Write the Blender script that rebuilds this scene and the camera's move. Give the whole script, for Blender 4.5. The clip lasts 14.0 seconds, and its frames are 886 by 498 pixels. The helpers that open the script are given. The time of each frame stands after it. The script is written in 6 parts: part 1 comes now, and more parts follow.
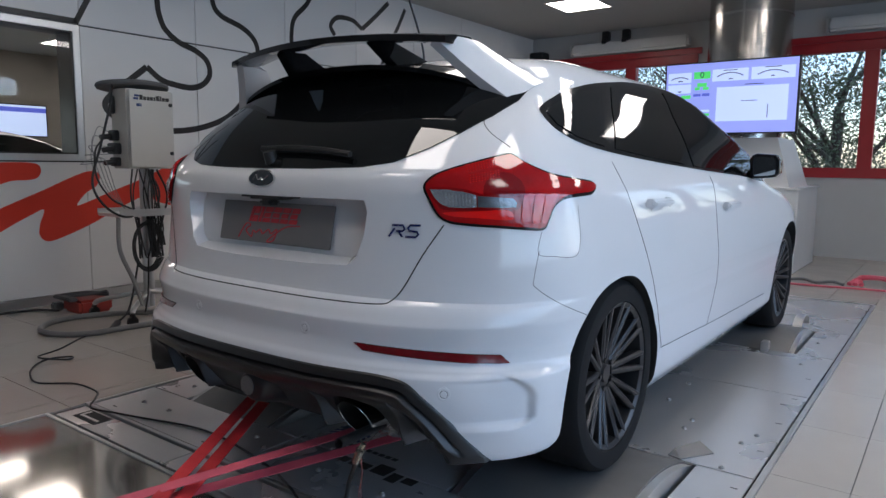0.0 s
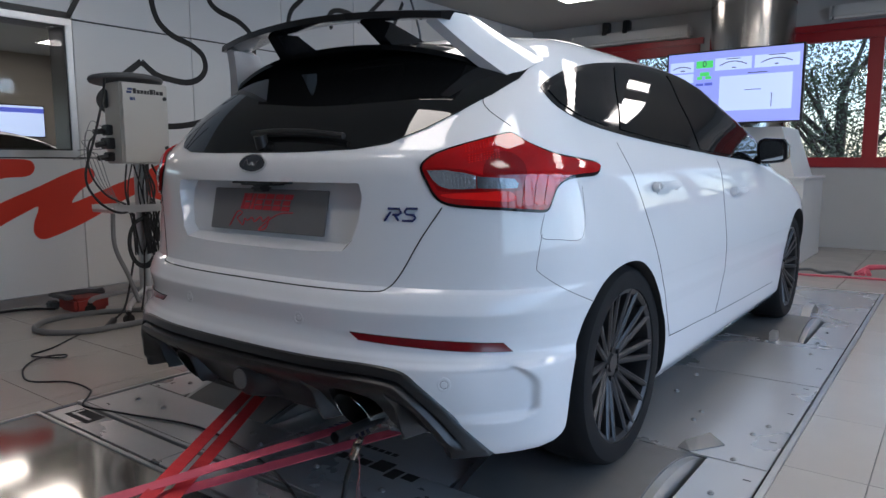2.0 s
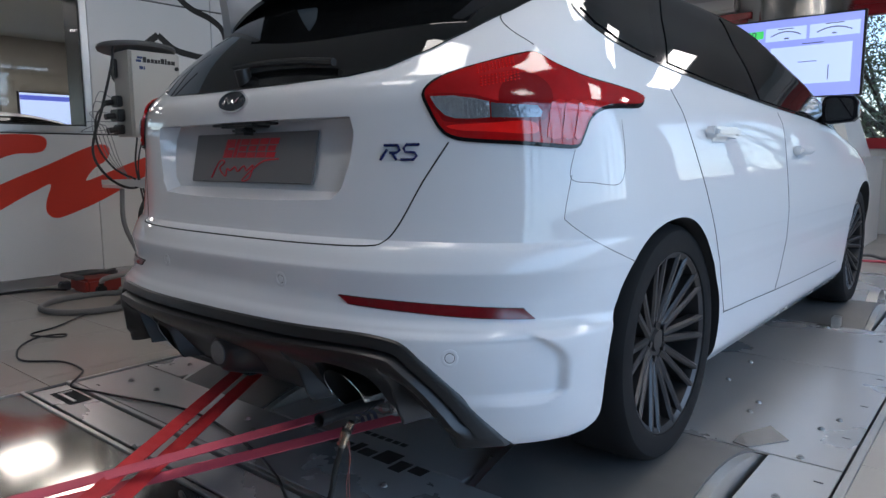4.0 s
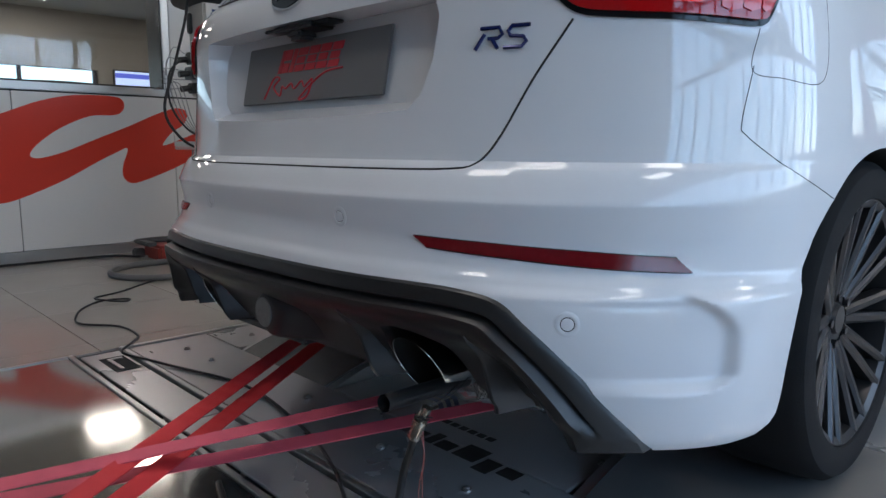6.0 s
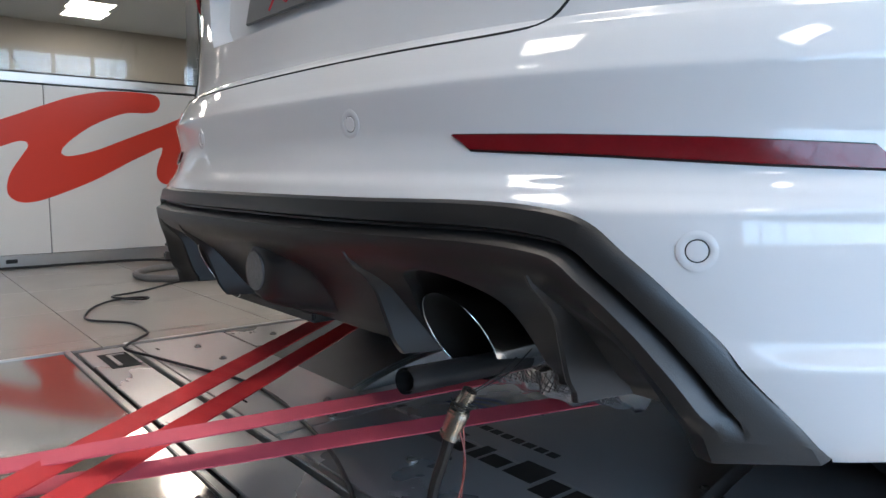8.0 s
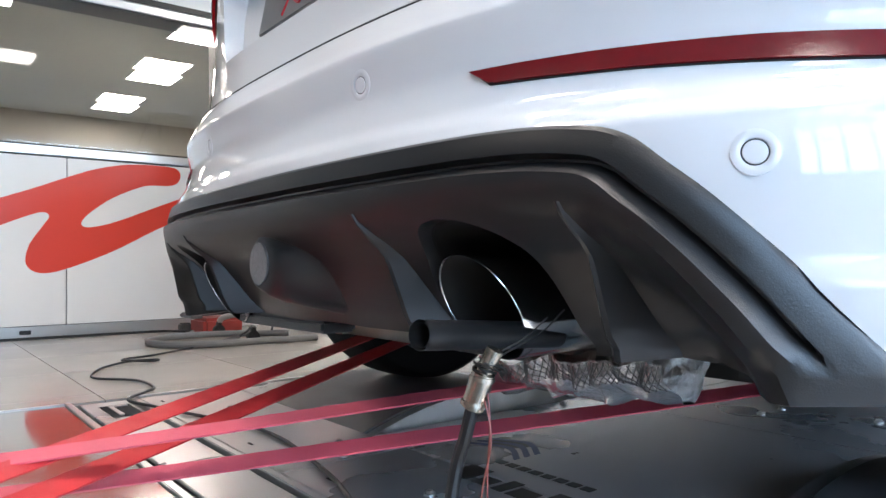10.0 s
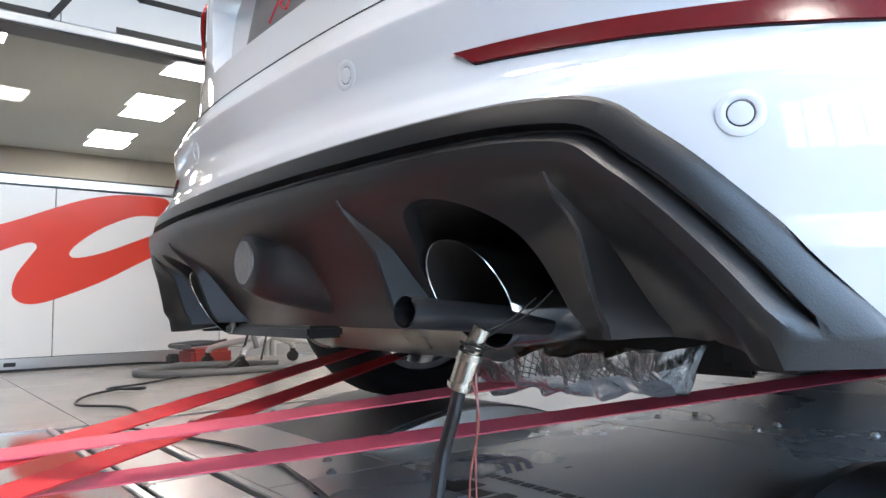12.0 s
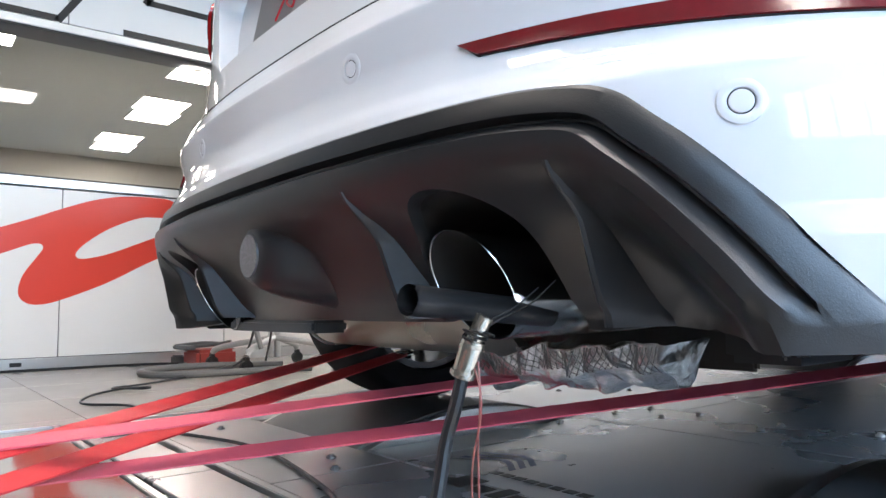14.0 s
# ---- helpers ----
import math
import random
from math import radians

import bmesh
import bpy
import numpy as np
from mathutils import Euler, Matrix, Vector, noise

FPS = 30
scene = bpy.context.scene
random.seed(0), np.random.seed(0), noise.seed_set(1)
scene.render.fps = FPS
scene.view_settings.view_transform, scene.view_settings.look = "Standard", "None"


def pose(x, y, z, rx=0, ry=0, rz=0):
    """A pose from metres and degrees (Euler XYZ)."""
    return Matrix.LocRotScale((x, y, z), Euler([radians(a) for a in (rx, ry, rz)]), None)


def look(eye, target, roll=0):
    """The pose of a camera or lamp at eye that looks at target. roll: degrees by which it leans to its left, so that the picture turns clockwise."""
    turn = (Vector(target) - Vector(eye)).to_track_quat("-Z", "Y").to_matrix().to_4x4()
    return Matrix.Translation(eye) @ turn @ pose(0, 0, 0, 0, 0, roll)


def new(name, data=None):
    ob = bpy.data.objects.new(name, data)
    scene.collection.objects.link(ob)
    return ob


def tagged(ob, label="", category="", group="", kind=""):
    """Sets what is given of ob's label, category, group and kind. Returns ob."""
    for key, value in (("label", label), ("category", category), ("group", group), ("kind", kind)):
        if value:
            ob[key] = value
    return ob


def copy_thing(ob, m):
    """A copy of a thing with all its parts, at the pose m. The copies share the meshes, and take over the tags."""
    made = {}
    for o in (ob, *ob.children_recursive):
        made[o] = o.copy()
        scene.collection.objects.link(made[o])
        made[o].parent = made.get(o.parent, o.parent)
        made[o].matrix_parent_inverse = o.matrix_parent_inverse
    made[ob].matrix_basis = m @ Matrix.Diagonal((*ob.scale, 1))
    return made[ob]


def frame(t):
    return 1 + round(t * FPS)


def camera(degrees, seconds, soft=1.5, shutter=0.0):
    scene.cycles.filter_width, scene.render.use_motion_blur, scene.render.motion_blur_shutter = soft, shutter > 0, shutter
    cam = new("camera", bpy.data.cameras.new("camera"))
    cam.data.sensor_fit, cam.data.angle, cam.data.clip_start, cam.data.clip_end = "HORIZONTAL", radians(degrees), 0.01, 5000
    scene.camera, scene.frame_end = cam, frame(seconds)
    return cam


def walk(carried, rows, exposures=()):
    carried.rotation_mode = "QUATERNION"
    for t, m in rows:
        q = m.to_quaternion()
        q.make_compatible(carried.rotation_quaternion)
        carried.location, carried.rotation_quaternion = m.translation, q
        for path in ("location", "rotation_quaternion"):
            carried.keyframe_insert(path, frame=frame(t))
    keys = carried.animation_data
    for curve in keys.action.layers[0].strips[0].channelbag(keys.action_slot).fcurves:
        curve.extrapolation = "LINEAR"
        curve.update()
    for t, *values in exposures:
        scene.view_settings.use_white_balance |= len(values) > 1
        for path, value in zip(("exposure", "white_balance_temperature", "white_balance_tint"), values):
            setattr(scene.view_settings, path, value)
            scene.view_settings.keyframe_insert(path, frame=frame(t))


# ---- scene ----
cam = camera(65.1, 14.0)
PATH = [
    (0, (1.742, -1.354, 1.087), (0.56, 0.241, 0.844), 0.6),
    (0.5, (1.738, -1.353, 1.079), (0.551, 0.238, 0.833), 0.7),
    (1, (1.727, -1.338, 1.067), (0.542, 0.254, 0.82), 0.7),
    (1.5, (1.717, -1.32, 1.057), (0.536, 0.275, 0.811), 0.2),
    (2, (1.702, -1.285, 1.04), (0.516, 0.306, 0.792), -0.1),
    (2.2, (1.697, -1.264, 1.034), (0.506, 0.323, 0.782), -0.2),
    (4.3, (1.526, -0.957, 0.881), (0.229, 0.542, 0.612), -0.2),
    (4.5, (1.495, -0.93, 0.876), (0.176, 0.548, 0.6), -0.1),
    (5, (1.432, -0.889, 0.823), (0.081, 0.559, 0.544), 0.2),
    (5.5, (1.362, -0.822, 0.779), (-0.03, 0.585, 0.494), -0.0),
    (6, (1.276, -0.732, 0.737), (-0.157, 0.632, 0.446), 0.2),
    (6.5, (1.194, -0.664, 0.7), (-0.264, 0.672, 0.4), 0.1),
    (7, (1.123, -0.585, 0.642), (-0.357, 0.725, 0.335), 0.1),
    (7.5, (1.066, -0.533, 0.595), (-0.436, 0.754, 0.297), 0.5),
    (8, (1.023, -0.496, 0.55), (-0.51, 0.772, 0.338), 0.2),
    (8.5, (0.997, -0.475, 0.501), (-0.56, 0.774, 0.376), -0.0),
    (8.7, (0.988, -0.469, 0.483), (-0.581, 0.768, 0.399), -0.0),
    (10.8, (0.961, -0.439, 0.365), (-0.603, 0.805, 0.457), -0.9),
    (11, (0.96, -0.436, 0.359), (-0.604, 0.806, 0.465), -0.9),
    (11.5, (0.958, -0.434, 0.346), (-0.601, 0.812, 0.481), -1.0),
    (12, (0.956, -0.435, 0.341), (-0.598, 0.814, 0.498), -1.0),
    (12.5, (0.955, -0.433, 0.337), (-0.597, 0.816, 0.511), -1.0),
    (13, (0.957, -0.432, 0.333), (-0.597, 0.815, 0.51), -1.0),
    (13.5, (0.959, -0.433, 0.33), (-0.598, 0.809, 0.504), -0.9),
    (14, (0.96, -0.437, 0.326), (-0.601, 0.801, 0.496), -0.8),
]
walk(cam, [(t, look(eye, target, roll)) for t, eye, target, roll in PATH],
     [(0.0, -0.02, 5800, 13), (4.5, 0.03, 5650, 11), (6.5, 0.18, 5800, 10), (7.5, 0.64, 6000, 10), (8.5, 1.12, 6000, 11), (11.0, 1.75, 5950, 11), (14.0, 1.80, 5950, 11)])

# ---- world, sun, lamps ----
world = bpy.data.worlds.new("sky")
scene.world = world
world.use_nodes = True
wn = world.node_tree
sky = wn.nodes.new("ShaderNodeTexSky")
sky.sky_type, sky.sun_disc = "NISHITA", False
sky.sun_elevation, sky.sun_rotation = radians(40), radians(60)
wn.links.new(sky.outputs[0], wn.nodes["Background"].inputs[0])
wn.nodes["Background"].inputs[1].default_value = 0.28


def area_lamp(name, m, sx, sy, power, colour):
    data = bpy.data.lights.new(name, "AREA")
    data.shape, data.size, data.size_y, data.energy, data.color = "RECTANGLE", sx, sy, power, colour
    ob = new(name, data)
    ob.matrix_world = m
    return ob


area_lamp("window_daylight", pose(4.84, 0.82, 1.70, 0, 90, 0), 1.68, 7.1, 116.0, (0.49, 0.74, 1.0))

# ---- materials ----
def mat(name, colour, rough=0.5, metal=0.0, coat=0.0, vary=0.0, scale=6.0, bump=0.0, bump_scale=200.0, emit=None, power=0.0, spec=0.5, rvary=0.0):
    """A surface with cloudy variation of its colour and roughness and a fine relief."""
    m = bpy.data.materials.new(name)
    m.use_nodes = True
    t = m.node_tree
    b = t.nodes["Principled BSDF"]
    b.inputs["Base Color"].default_value = (*colour, 1)
    b.inputs["Roughness"].default_value = rough
    b.inputs["Metallic"].default_value = metal
    b.inputs["Coat Weight"].default_value = coat
    b.inputs["Coat Roughness"].default_value = 0.02
    b.inputs["Coat IOR"].default_value = 1.48
    b.inputs["Specular IOR Level"].default_value = spec
    if emit:
        b.inputs["Emission Color"].default_value = (*emit, 1)
        b.inputs["Emission Strength"].default_value = power
    co = t.nodes.new("ShaderNodeTexCoord")
    if vary or rvary:
        n = t.nodes.new("ShaderNodeTexNoise")
        n.inputs["Scale"].default_value, n.inputs["Detail"].default_value = scale, 6
        t.links.new(co.outputs["Object"], n.inputs["Vector"])
        if vary:
            r = t.nodes.new("ShaderNodeMix")
            r.data_type = "RGBA"
            r.inputs["A"].default_value = (*[c * (1 - vary) for c in colour], 1)
            r.inputs["B"].default_value = (*[min(1, c * (1 + vary)) for c in colour], 1)
            t.links.new(n.outputs["Fac"], r.inputs["Factor"])
            t.links.new(r.outputs["Result"], b.inputs["Base Color"])
        if rvary:
            q = t.nodes.new("ShaderNodeMapRange")
            q.inputs["To Min"].default_value, q.inputs["To Max"].default_value = max(0.01, rough - rvary), rough + rvary
            t.links.new(n.outputs["Fac"], q.inputs["Value"])
            t.links.new(q.outputs["Result"], b.inputs["Roughness"])
    if bump:
        n2 = t.nodes.new("ShaderNodeTexNoise")
        n2.inputs["Scale"].default_value, n2.inputs["Detail"].default_value = bump_scale, 4
        t.links.new(co.outputs["Object"], n2.inputs["Vector"])
        u = t.nodes.new("ShaderNodeBump")
        u.inputs["Strength"].default_value, u.inputs["Distance"].default_value = bump, 0.002
        t.links.new(n2.outputs["Fac"], u.inputs["Height"])
        t.links.new(u.outputs["Normal"], b.inputs["Normal"])
    return m


WHITE_PAINT = mat("white_car_paint", (0.66, 0.67, 0.69), 0.5, spec=0.0, coat=1.0, vary=0.012, scale=3)
BLACK_PLASTIC = mat("black_plastic", (0.0135, 0.013, 0.0132), 0.38, spec=0.5, vary=0.15, scale=9, bump=0.12, bump_scale=700, rvary=0.05)
RUBBER = mat("tyre_rubber", (0.009, 0.009, 0.010), 0.8, spec=0.25, vary=0.25, scale=12, bump=0.25, bump_scale=300)
RIM = mat("dark_grey_rim", (0.045, 0.044, 0.046), 0.33, metal=0.6, vary=0.12, scale=14)
DARK = mat("dark_cavity", (0.012, 0.012, 0.012), 0.8, vary=0.2)
TINT = mat("tinted_car_glass", (0.005, 0.0055, 0.006), 0.02, spec=0.4, vary=0.2, scale=2)
STEEL = mat("polished_steel", (0.62, 0.6, 0.57), 0.16, metal=1.0, vary=0.12, scale=8, rvary=0.06)
BRUSHED = mat("dyno_steel_plate", (0.62, 0.61, 0.60), 0.28, metal=0.6, vary=0.12, scale=1.6, rvary=0.06)
ALU = mat("aluminium", (0.66, 0.66, 0.65), 0.33, metal=0.9, vary=0.06, scale=10)
PANEL = mat("white_wall_panel", (0.84, 0.82, 0.79), 0.25, vary=0.025, scale=1.2, rvary=0.04)
WALL = mat("wall_plaster", (0.52, 0.515, 0.50), 0.8, vary=0.06, scale=2.0, bump=0.1, bump_scale=90)
CEIL = mat("ceiling_paint", (0.42, 0.42, 0.40), 0.85, vary=0.05, scale=1.5, bump=0.1, bump_scale=120)
TILE = mat("grey_floor_tile", (0.43, 0.395, 0.355), 0.19, vary=0.1, scale=2.4, rvary=0.06, bump=0.03, bump_scale=150)
GROUT = mat("grout", (0.2, 0.19, 0.18), 0.85, vary=0.2, scale=20)
LAMP = mat("lamp_diffuser", (0.9, 0.9, 0.9), 0.5, emit=(1.0, 0.87, 0.72), power=11.0)
RED_FILM = mat("red_graphic_film", (0.72, 0.05, 0.025), 0.3, vary=0.04, scale=3)
BLACK_FILM = mat("black_graphic_film", (0.02, 0.017, 0.015), 0.35, vary=0.1)
RED_FRAME = mat("red_window_frame", (0.36, 0.015, 0.022), 0.35, vary=0.1, scale=6)

# ---- mesh helpers ----
def mesh_ob(name, bm, materials, parent=None, smooth=False, label=""):
    bmesh.ops.recalc_face_normals(bm, faces=bm.faces[:])
    me = bpy.data.meshes.new(name)
    bm.to_mesh(me)
    bm.free()
    for m in materials if isinstance(materials, (list, tuple)) else [materials]:
        me.materials.append(m)
    if smooth:
        me.polygons.foreach_set("use_smooth", [True] * len(me.polygons))
        me.set_sharp_from_angle(angle=radians(smooth if smooth > 1 else 35))
    ob = new(name, me)
    if parent:
        ob.parent = parent
    if label:
        ob["label"] = label
    return ob


def part(name, bm, material, parent, label="", smooth=35):
    return mesh_ob(name, bm, material, parent, smooth, label)


def box(bm, lo, hi, bevel=0.0, m=None):
    """A box between two corners, with rounded edges."""
    g = bmesh.ops.create_cube(bm, size=1)["verts"]
    size, mid = [h - l for l, h in zip(lo, hi)], [(h + l) / 2 for l, h in zip(lo, hi)]
    for v in g:
        v.co = Vector([c * s + d for c, s, d in zip(v.co, size, mid)])
    if bevel:
        edges = list({e for v in g for e in v.link_edges})
        r = bmesh.ops.bevel(bm, geom=edges, offset=bevel, segments=2, affect="EDGES")
        g = list({v for f in r["faces"] for v in f.verts})
    if m:
        for v in (v for v in bm.verts if v in set(g)) if bevel else g:
            v.co = m @ v.co
    return g


def new_box(lo, hi, bevel=0.0):
    bm = bmesh.new()
    box(bm, lo, hi, bevel)
    return bm


def rod(bm, a, b, r, seg=12, r2=None, caps=True):
    """A round bar from a to b."""
    a, b = Vector(a), Vector(b)
    d = b - a
    q = d.to_track_quat("Z", "Y").to_matrix().to_4x4()
    m = Matrix.Translation((a + b) / 2) @ q
    return bmesh.ops.create_cone(bm, cap_ends=caps, segments=seg, radius1=r, radius2=r if r2 is None else r2, depth=d.length, matrix=m)["verts"]


def curve_points(pts, n=8):
    """A smooth line through points (Catmull-Rom)."""
    p = [Vector(q) for q in pts]
    p = [2 * p[0] - p[1]] + p + [2 * p[-1] - p[-2]]
    out = []
    for i in range(1, len(p) - 2):
        a, b, c, d = p[i - 1 : i + 3]
        for k in range(n):
            t = k / n
            out.append(0.5 * (2 * b + (c - a) * t + (2 * a - 5 * b + 4 * c - d) * t * t + (3 * b - a - 3 * c + d) * t ** 3))
    return out + [p[-2]]


def tube(bm, pts, r, seg=8, n=8, smooth=True):
    """A round tube along points."""
    line = curve_points(pts, n) if smooth else [Vector(p) for p in pts]
    rings, side = [], Vector((0.31, 0.17, 0.93))
    for i, c in enumerate(line):
        d = (line[min(i + 1, len(line) - 1)] - line[max(i - 1, 0)]).normalized()
        u = (side - d * side.dot(d))
        u = u.normalized() if u.length > 1e-4 else d.orthogonal().normalized()
        w = d.cross(u)
        side = u
        rings.append([bm.verts.new(c + r * (math.cos(a) * u + math.sin(a) * w)) for a in (2 * math.pi * k / seg for k in range(seg))])
    for a, b in zip(rings, rings[1:]):
        for k in range(seg):
            bm.faces.new((a[k], a[(k + 1) % seg], b[(k + 1) % seg], b[k]))
    bm.faces.new(rings[0][::-1])
    bm.faces.new(rings[-1])


def prism(bm, outline, place, depth):
    """A plate with a 2D outline; place(u, v, d) gives the point at depth d."""
    a = [bm.verts.new(place(u, v, 0)) for u, v in outline]
    b = [bm.verts.new(place(u, v, depth)) for u, v in outline]
    bm.faces.new(a)
    bm.faces.new(b[::-1])
    for i in range(len(a)):
        j = (i + 1) % len(a)
        bm.faces.new((a[j], a[i], b[i], b[j]))


def dense(outline, step=0.02, closed=True):
    out, m = [], len(outline)
    for i in range(m if closed else m - 1):
        a, b = Vector(outline[i]), Vector(outline[(i + 1) % m])
        k = max(1, int((b - a).length / step))
        out += [a.lerp(b, j / k) for j in range(k)]
    return out if closed else out + [Vector(outline[-1])]


def rounded(outline, n=6, closed=True):
    """A closed smooth outline through the given corners."""
    p = [Vector(q) for q in outline]
    m, out = len(p), []
    for i in range(m):
        a, b, c, d = p[i - 1], p[i], p[(i + 1) % m], p[(i + 2) % m]
        for k in range(n):
            t = k / n
            out.append(0.5 * (2 * b + (c - a) * t + (2 * a - 5 * b + 4 * c - d) * t * t + (3 * b - a - 3 * c + d) * t ** 3))
    return out


def cut(ob, cutters):
    """Takes the cutters' shapes out of the mesh."""
    for c in cutters:
        mod = ob.modifiers.new("cut", "BOOLEAN")
        mod.operation, mod.object, mod.solver = "DIFFERENCE", c, "EXACT"
    me = bpy.data.meshes.new_from_object(ob.evaluated_get(bpy.context.evaluated_depsgraph_get()))
    ob.modifiers.clear()
    old = ob.data
    ob.data = me
    bpy.data.meshes.remove(old)
    for c in cutters:
        data = c.data
        bpy.data.objects.remove(c)
        bpy.data.meshes.remove(data)


def thing(name, label, category, group="", at=(0, 0, 0)):
    ob = new(name)
    ob.location = at
    ob.empty_display_size = 0.1
    return tagged(ob, label, category, group)

# ---- the room ----
XL, XR, YN, YF, H = -3.715, 4.6, -4.5, 8.3, 3.0


def structure(name, bm, material, label, smooth=0):
    return tagged(mesh_ob(name, bm, material, None, smooth), label, "", "", "structure")


PIT = (-1.345, -1.30, 1.275, 5.10)
bm = bmesh.new()
for lo, hi in (((XL - 0.3, YN - 0.3), (PIT[0], YF + 0.3)), ((PIT[2], YN - 0.3), (XR + 0.3, YF + 0.3)), ((PIT[0], YN - 0.3), (PIT[2], PIT[1])), ((PIT[0], PIT[3]), (PIT[2], YF + 0.3))):
    box(bm, (*lo, -0.3), (*hi, -0.008))
floor = structure("floor", bm, GROUT, "large grey floor tiles with dark joints")
bm = bmesh.new()
box(bm, (PIT[0] - 0.1, PIT[1] - 0.1, -1.3), (PIT[2] + 0.1, PIT[3] + 0.1, -1.2))
for lo, hi in (((PIT[0] - 0.1, PIT[1] - 0.1), (PIT[0], PIT[3] + 0.1)), ((PIT[2], PIT[1] - 0.1), (PIT[2] + 0.1, PIT[3] + 0.1)), ((PIT[0], PIT[1] - 0.1), (PIT[2], PIT[1])), ((PIT[0], PIT[3]), (PIT[2], PIT[3] + 0.1))):
    box(bm, (*lo, -1.2), (*hi, -0.3))
structure("pit_floor", bm, GROUT, "dark concrete pit below the dynamometer deck")
structure("ceiling", new_box((XL - 0.3, YN - 0.3, H), (XR + 0.3, YF + 0.3, H + 0.2)), CEIL, "pale painted workshop ceiling")
bm = bmesh.new()
for y0, y1, z0, z1 in ((YN - 0.25, YF + 0.25, 0, 1.13), (YN - 0.25, YF + 0.25, 2.05, H), (YN - 0.25, -0.605, 1.13, 2.05), (1.292, YF + 0.25, 1.13, 2.05)):
    box(bm, (XL - 0.25, y0, z0), (XL - 0.025, y1, z1))
wall_west = structure("wall_west", bm, BLACK_FILM, "white panelled wall with red and black graphics")
# Unseen wall, given a dark colour to lower the fill light.
structure("wall_south", new_box((XL, YN - 0.25, 0), (XR, YN, H)), mat("dark_fill_cut", (0.16, 0.16, 0.165), 0.5, vary=0.1, scale=3), "unseen wall behind the camera, dark to cut fill light")

# east side: a long band of windows with slim mullions
DARK_BAR = mat("dark_window_bar", (0.06, 0.06, 0.065), 0.45, vary=0.1)
EAST_WHITE = mat("white_window_bar", (0.7, 0.71, 0.72), 0.4, vary=0.05)
for z0, z1 in ((0, 0.85), (2.55, H)):
    structure("wall_east", new_box((XR, YN, z0), (XR + 0.25, YF, z1)), WALL, "plaster wall with a long window band")
for y0, y1 in ((YN, -2.78), (4.42, YF)):
    structure("wall_east", new_box((XR, y0, 0.85), (XR + 0.25, y1, 2.55)), WALL, "plaster wall beside the window band")
win_e = tagged(new("window_1"), "long white framed window band in daylight", "", "", "structure")
for i in range(13):
    y = -2.75 + 0.595 * i
    part("mullion", new_box((XR + 0.05, y - 0.03, 0.85), (XR + 0.12, y + 0.03, 2.55)), DARK_BAR, win_e, smooth=0)
part("transom", new_box((XR + 0.055, -2.78, 1.98), (XR + 0.115, 4.42, 2.04)), DARK_BAR, win_e)

# far wall with red framed windows
GLASS = bpy.data.materials.new("window_glass")
GLASS.use_nodes = True
gn = GLASS.node_tree
gn.nodes.remove(gn.nodes["Principled BSDF"])
tr, gl, mx, fr = (gn.nodes.new("ShaderNode" + k) for k in ("BsdfTransparent", "BsdfGlossy", "MixShader", "Fresnel"))
gl.inputs["Roughness"].default_value, fr.inputs["IOR"].default_value = 0.02, 1.45
gn.links.new(fr.outputs[0], mx.inputs[0])
gn.links.new(tr.outputs[0], mx.inputs[1])
gn.links.new(gl.outputs[0], mx.inputs[2])
gn.links.new(mx.outputs[0], gn.nodes["Material Output"].inputs[0])
WIN = [(-3.05, -1.2), (-0.25, 1.85), (2.1, 3.9)]
for z0, z1 in ((0, 0.97), (2.58, H)):
    structure("wall_north", new_box((XL, YF, z0), (XR, YF + 0.25, z1)), WALL, "pale plaster wall with red framed windows")
for x0, x1 in zip([XL] + [b for a, b in WIN], [a for a, b in WIN] + [XR]):
    structure("wall_north", new_box((x0, YF, 0.97), (x1, YF + 0.25, 2.58)), WALL, "pale plaster wall between red framed windows")
for i, (x0, x1) in enumerate(WIN):
    w = tagged(new("window_%d" % (i + 2)), "red painted window frame with clear panes", "", "", "structure")
    bm = bmesh.new()
    n = 2
    box(bm, (x0, YF - 0.03, 0.97), (x1, YF + 0.08, 1.09), 0.004)
    box(bm, (x0, YF - 0.03, 2.46), (x1, YF + 0.08, 2.58), 0.004)
    for k in range(n + 1):
        x = x0 + (x1 - x0) * k / n
        a, b = (x, x + 0.09) if k == 0 else (x - 0.09, x) if k == n else (x - 0.075, x + 0.075)
        box(bm, (a, YF - 0.025, 1.09), (b, YF + 0.075, 2.46), 0.004)
    part("window_frame", bm, RED_FRAME, w, "red painted frame")
    for k in range(n):
        a, b = x0 + (x1 - x0) * k / n + 0.07, x0 + (x1 - x0) * (k + 1) / n - 0.07
        g = part("pane", new_box((a, YF + 0.02, 1.08), (b, YF + 0.028, 2.47)), GLASS, w, "clear glass pane")
        g.visible_shadow = False
bm = bmesh.new()
for x0, x1 in ((XL, -1.15), (-0.2, XR)):
    box(bm, (x0, YF - 0.05, 2.58), (x1, YF - 0.001, 2.66), 0.004)
structure("trim", bm, RED_FRAME, "red painted beam above the windows")

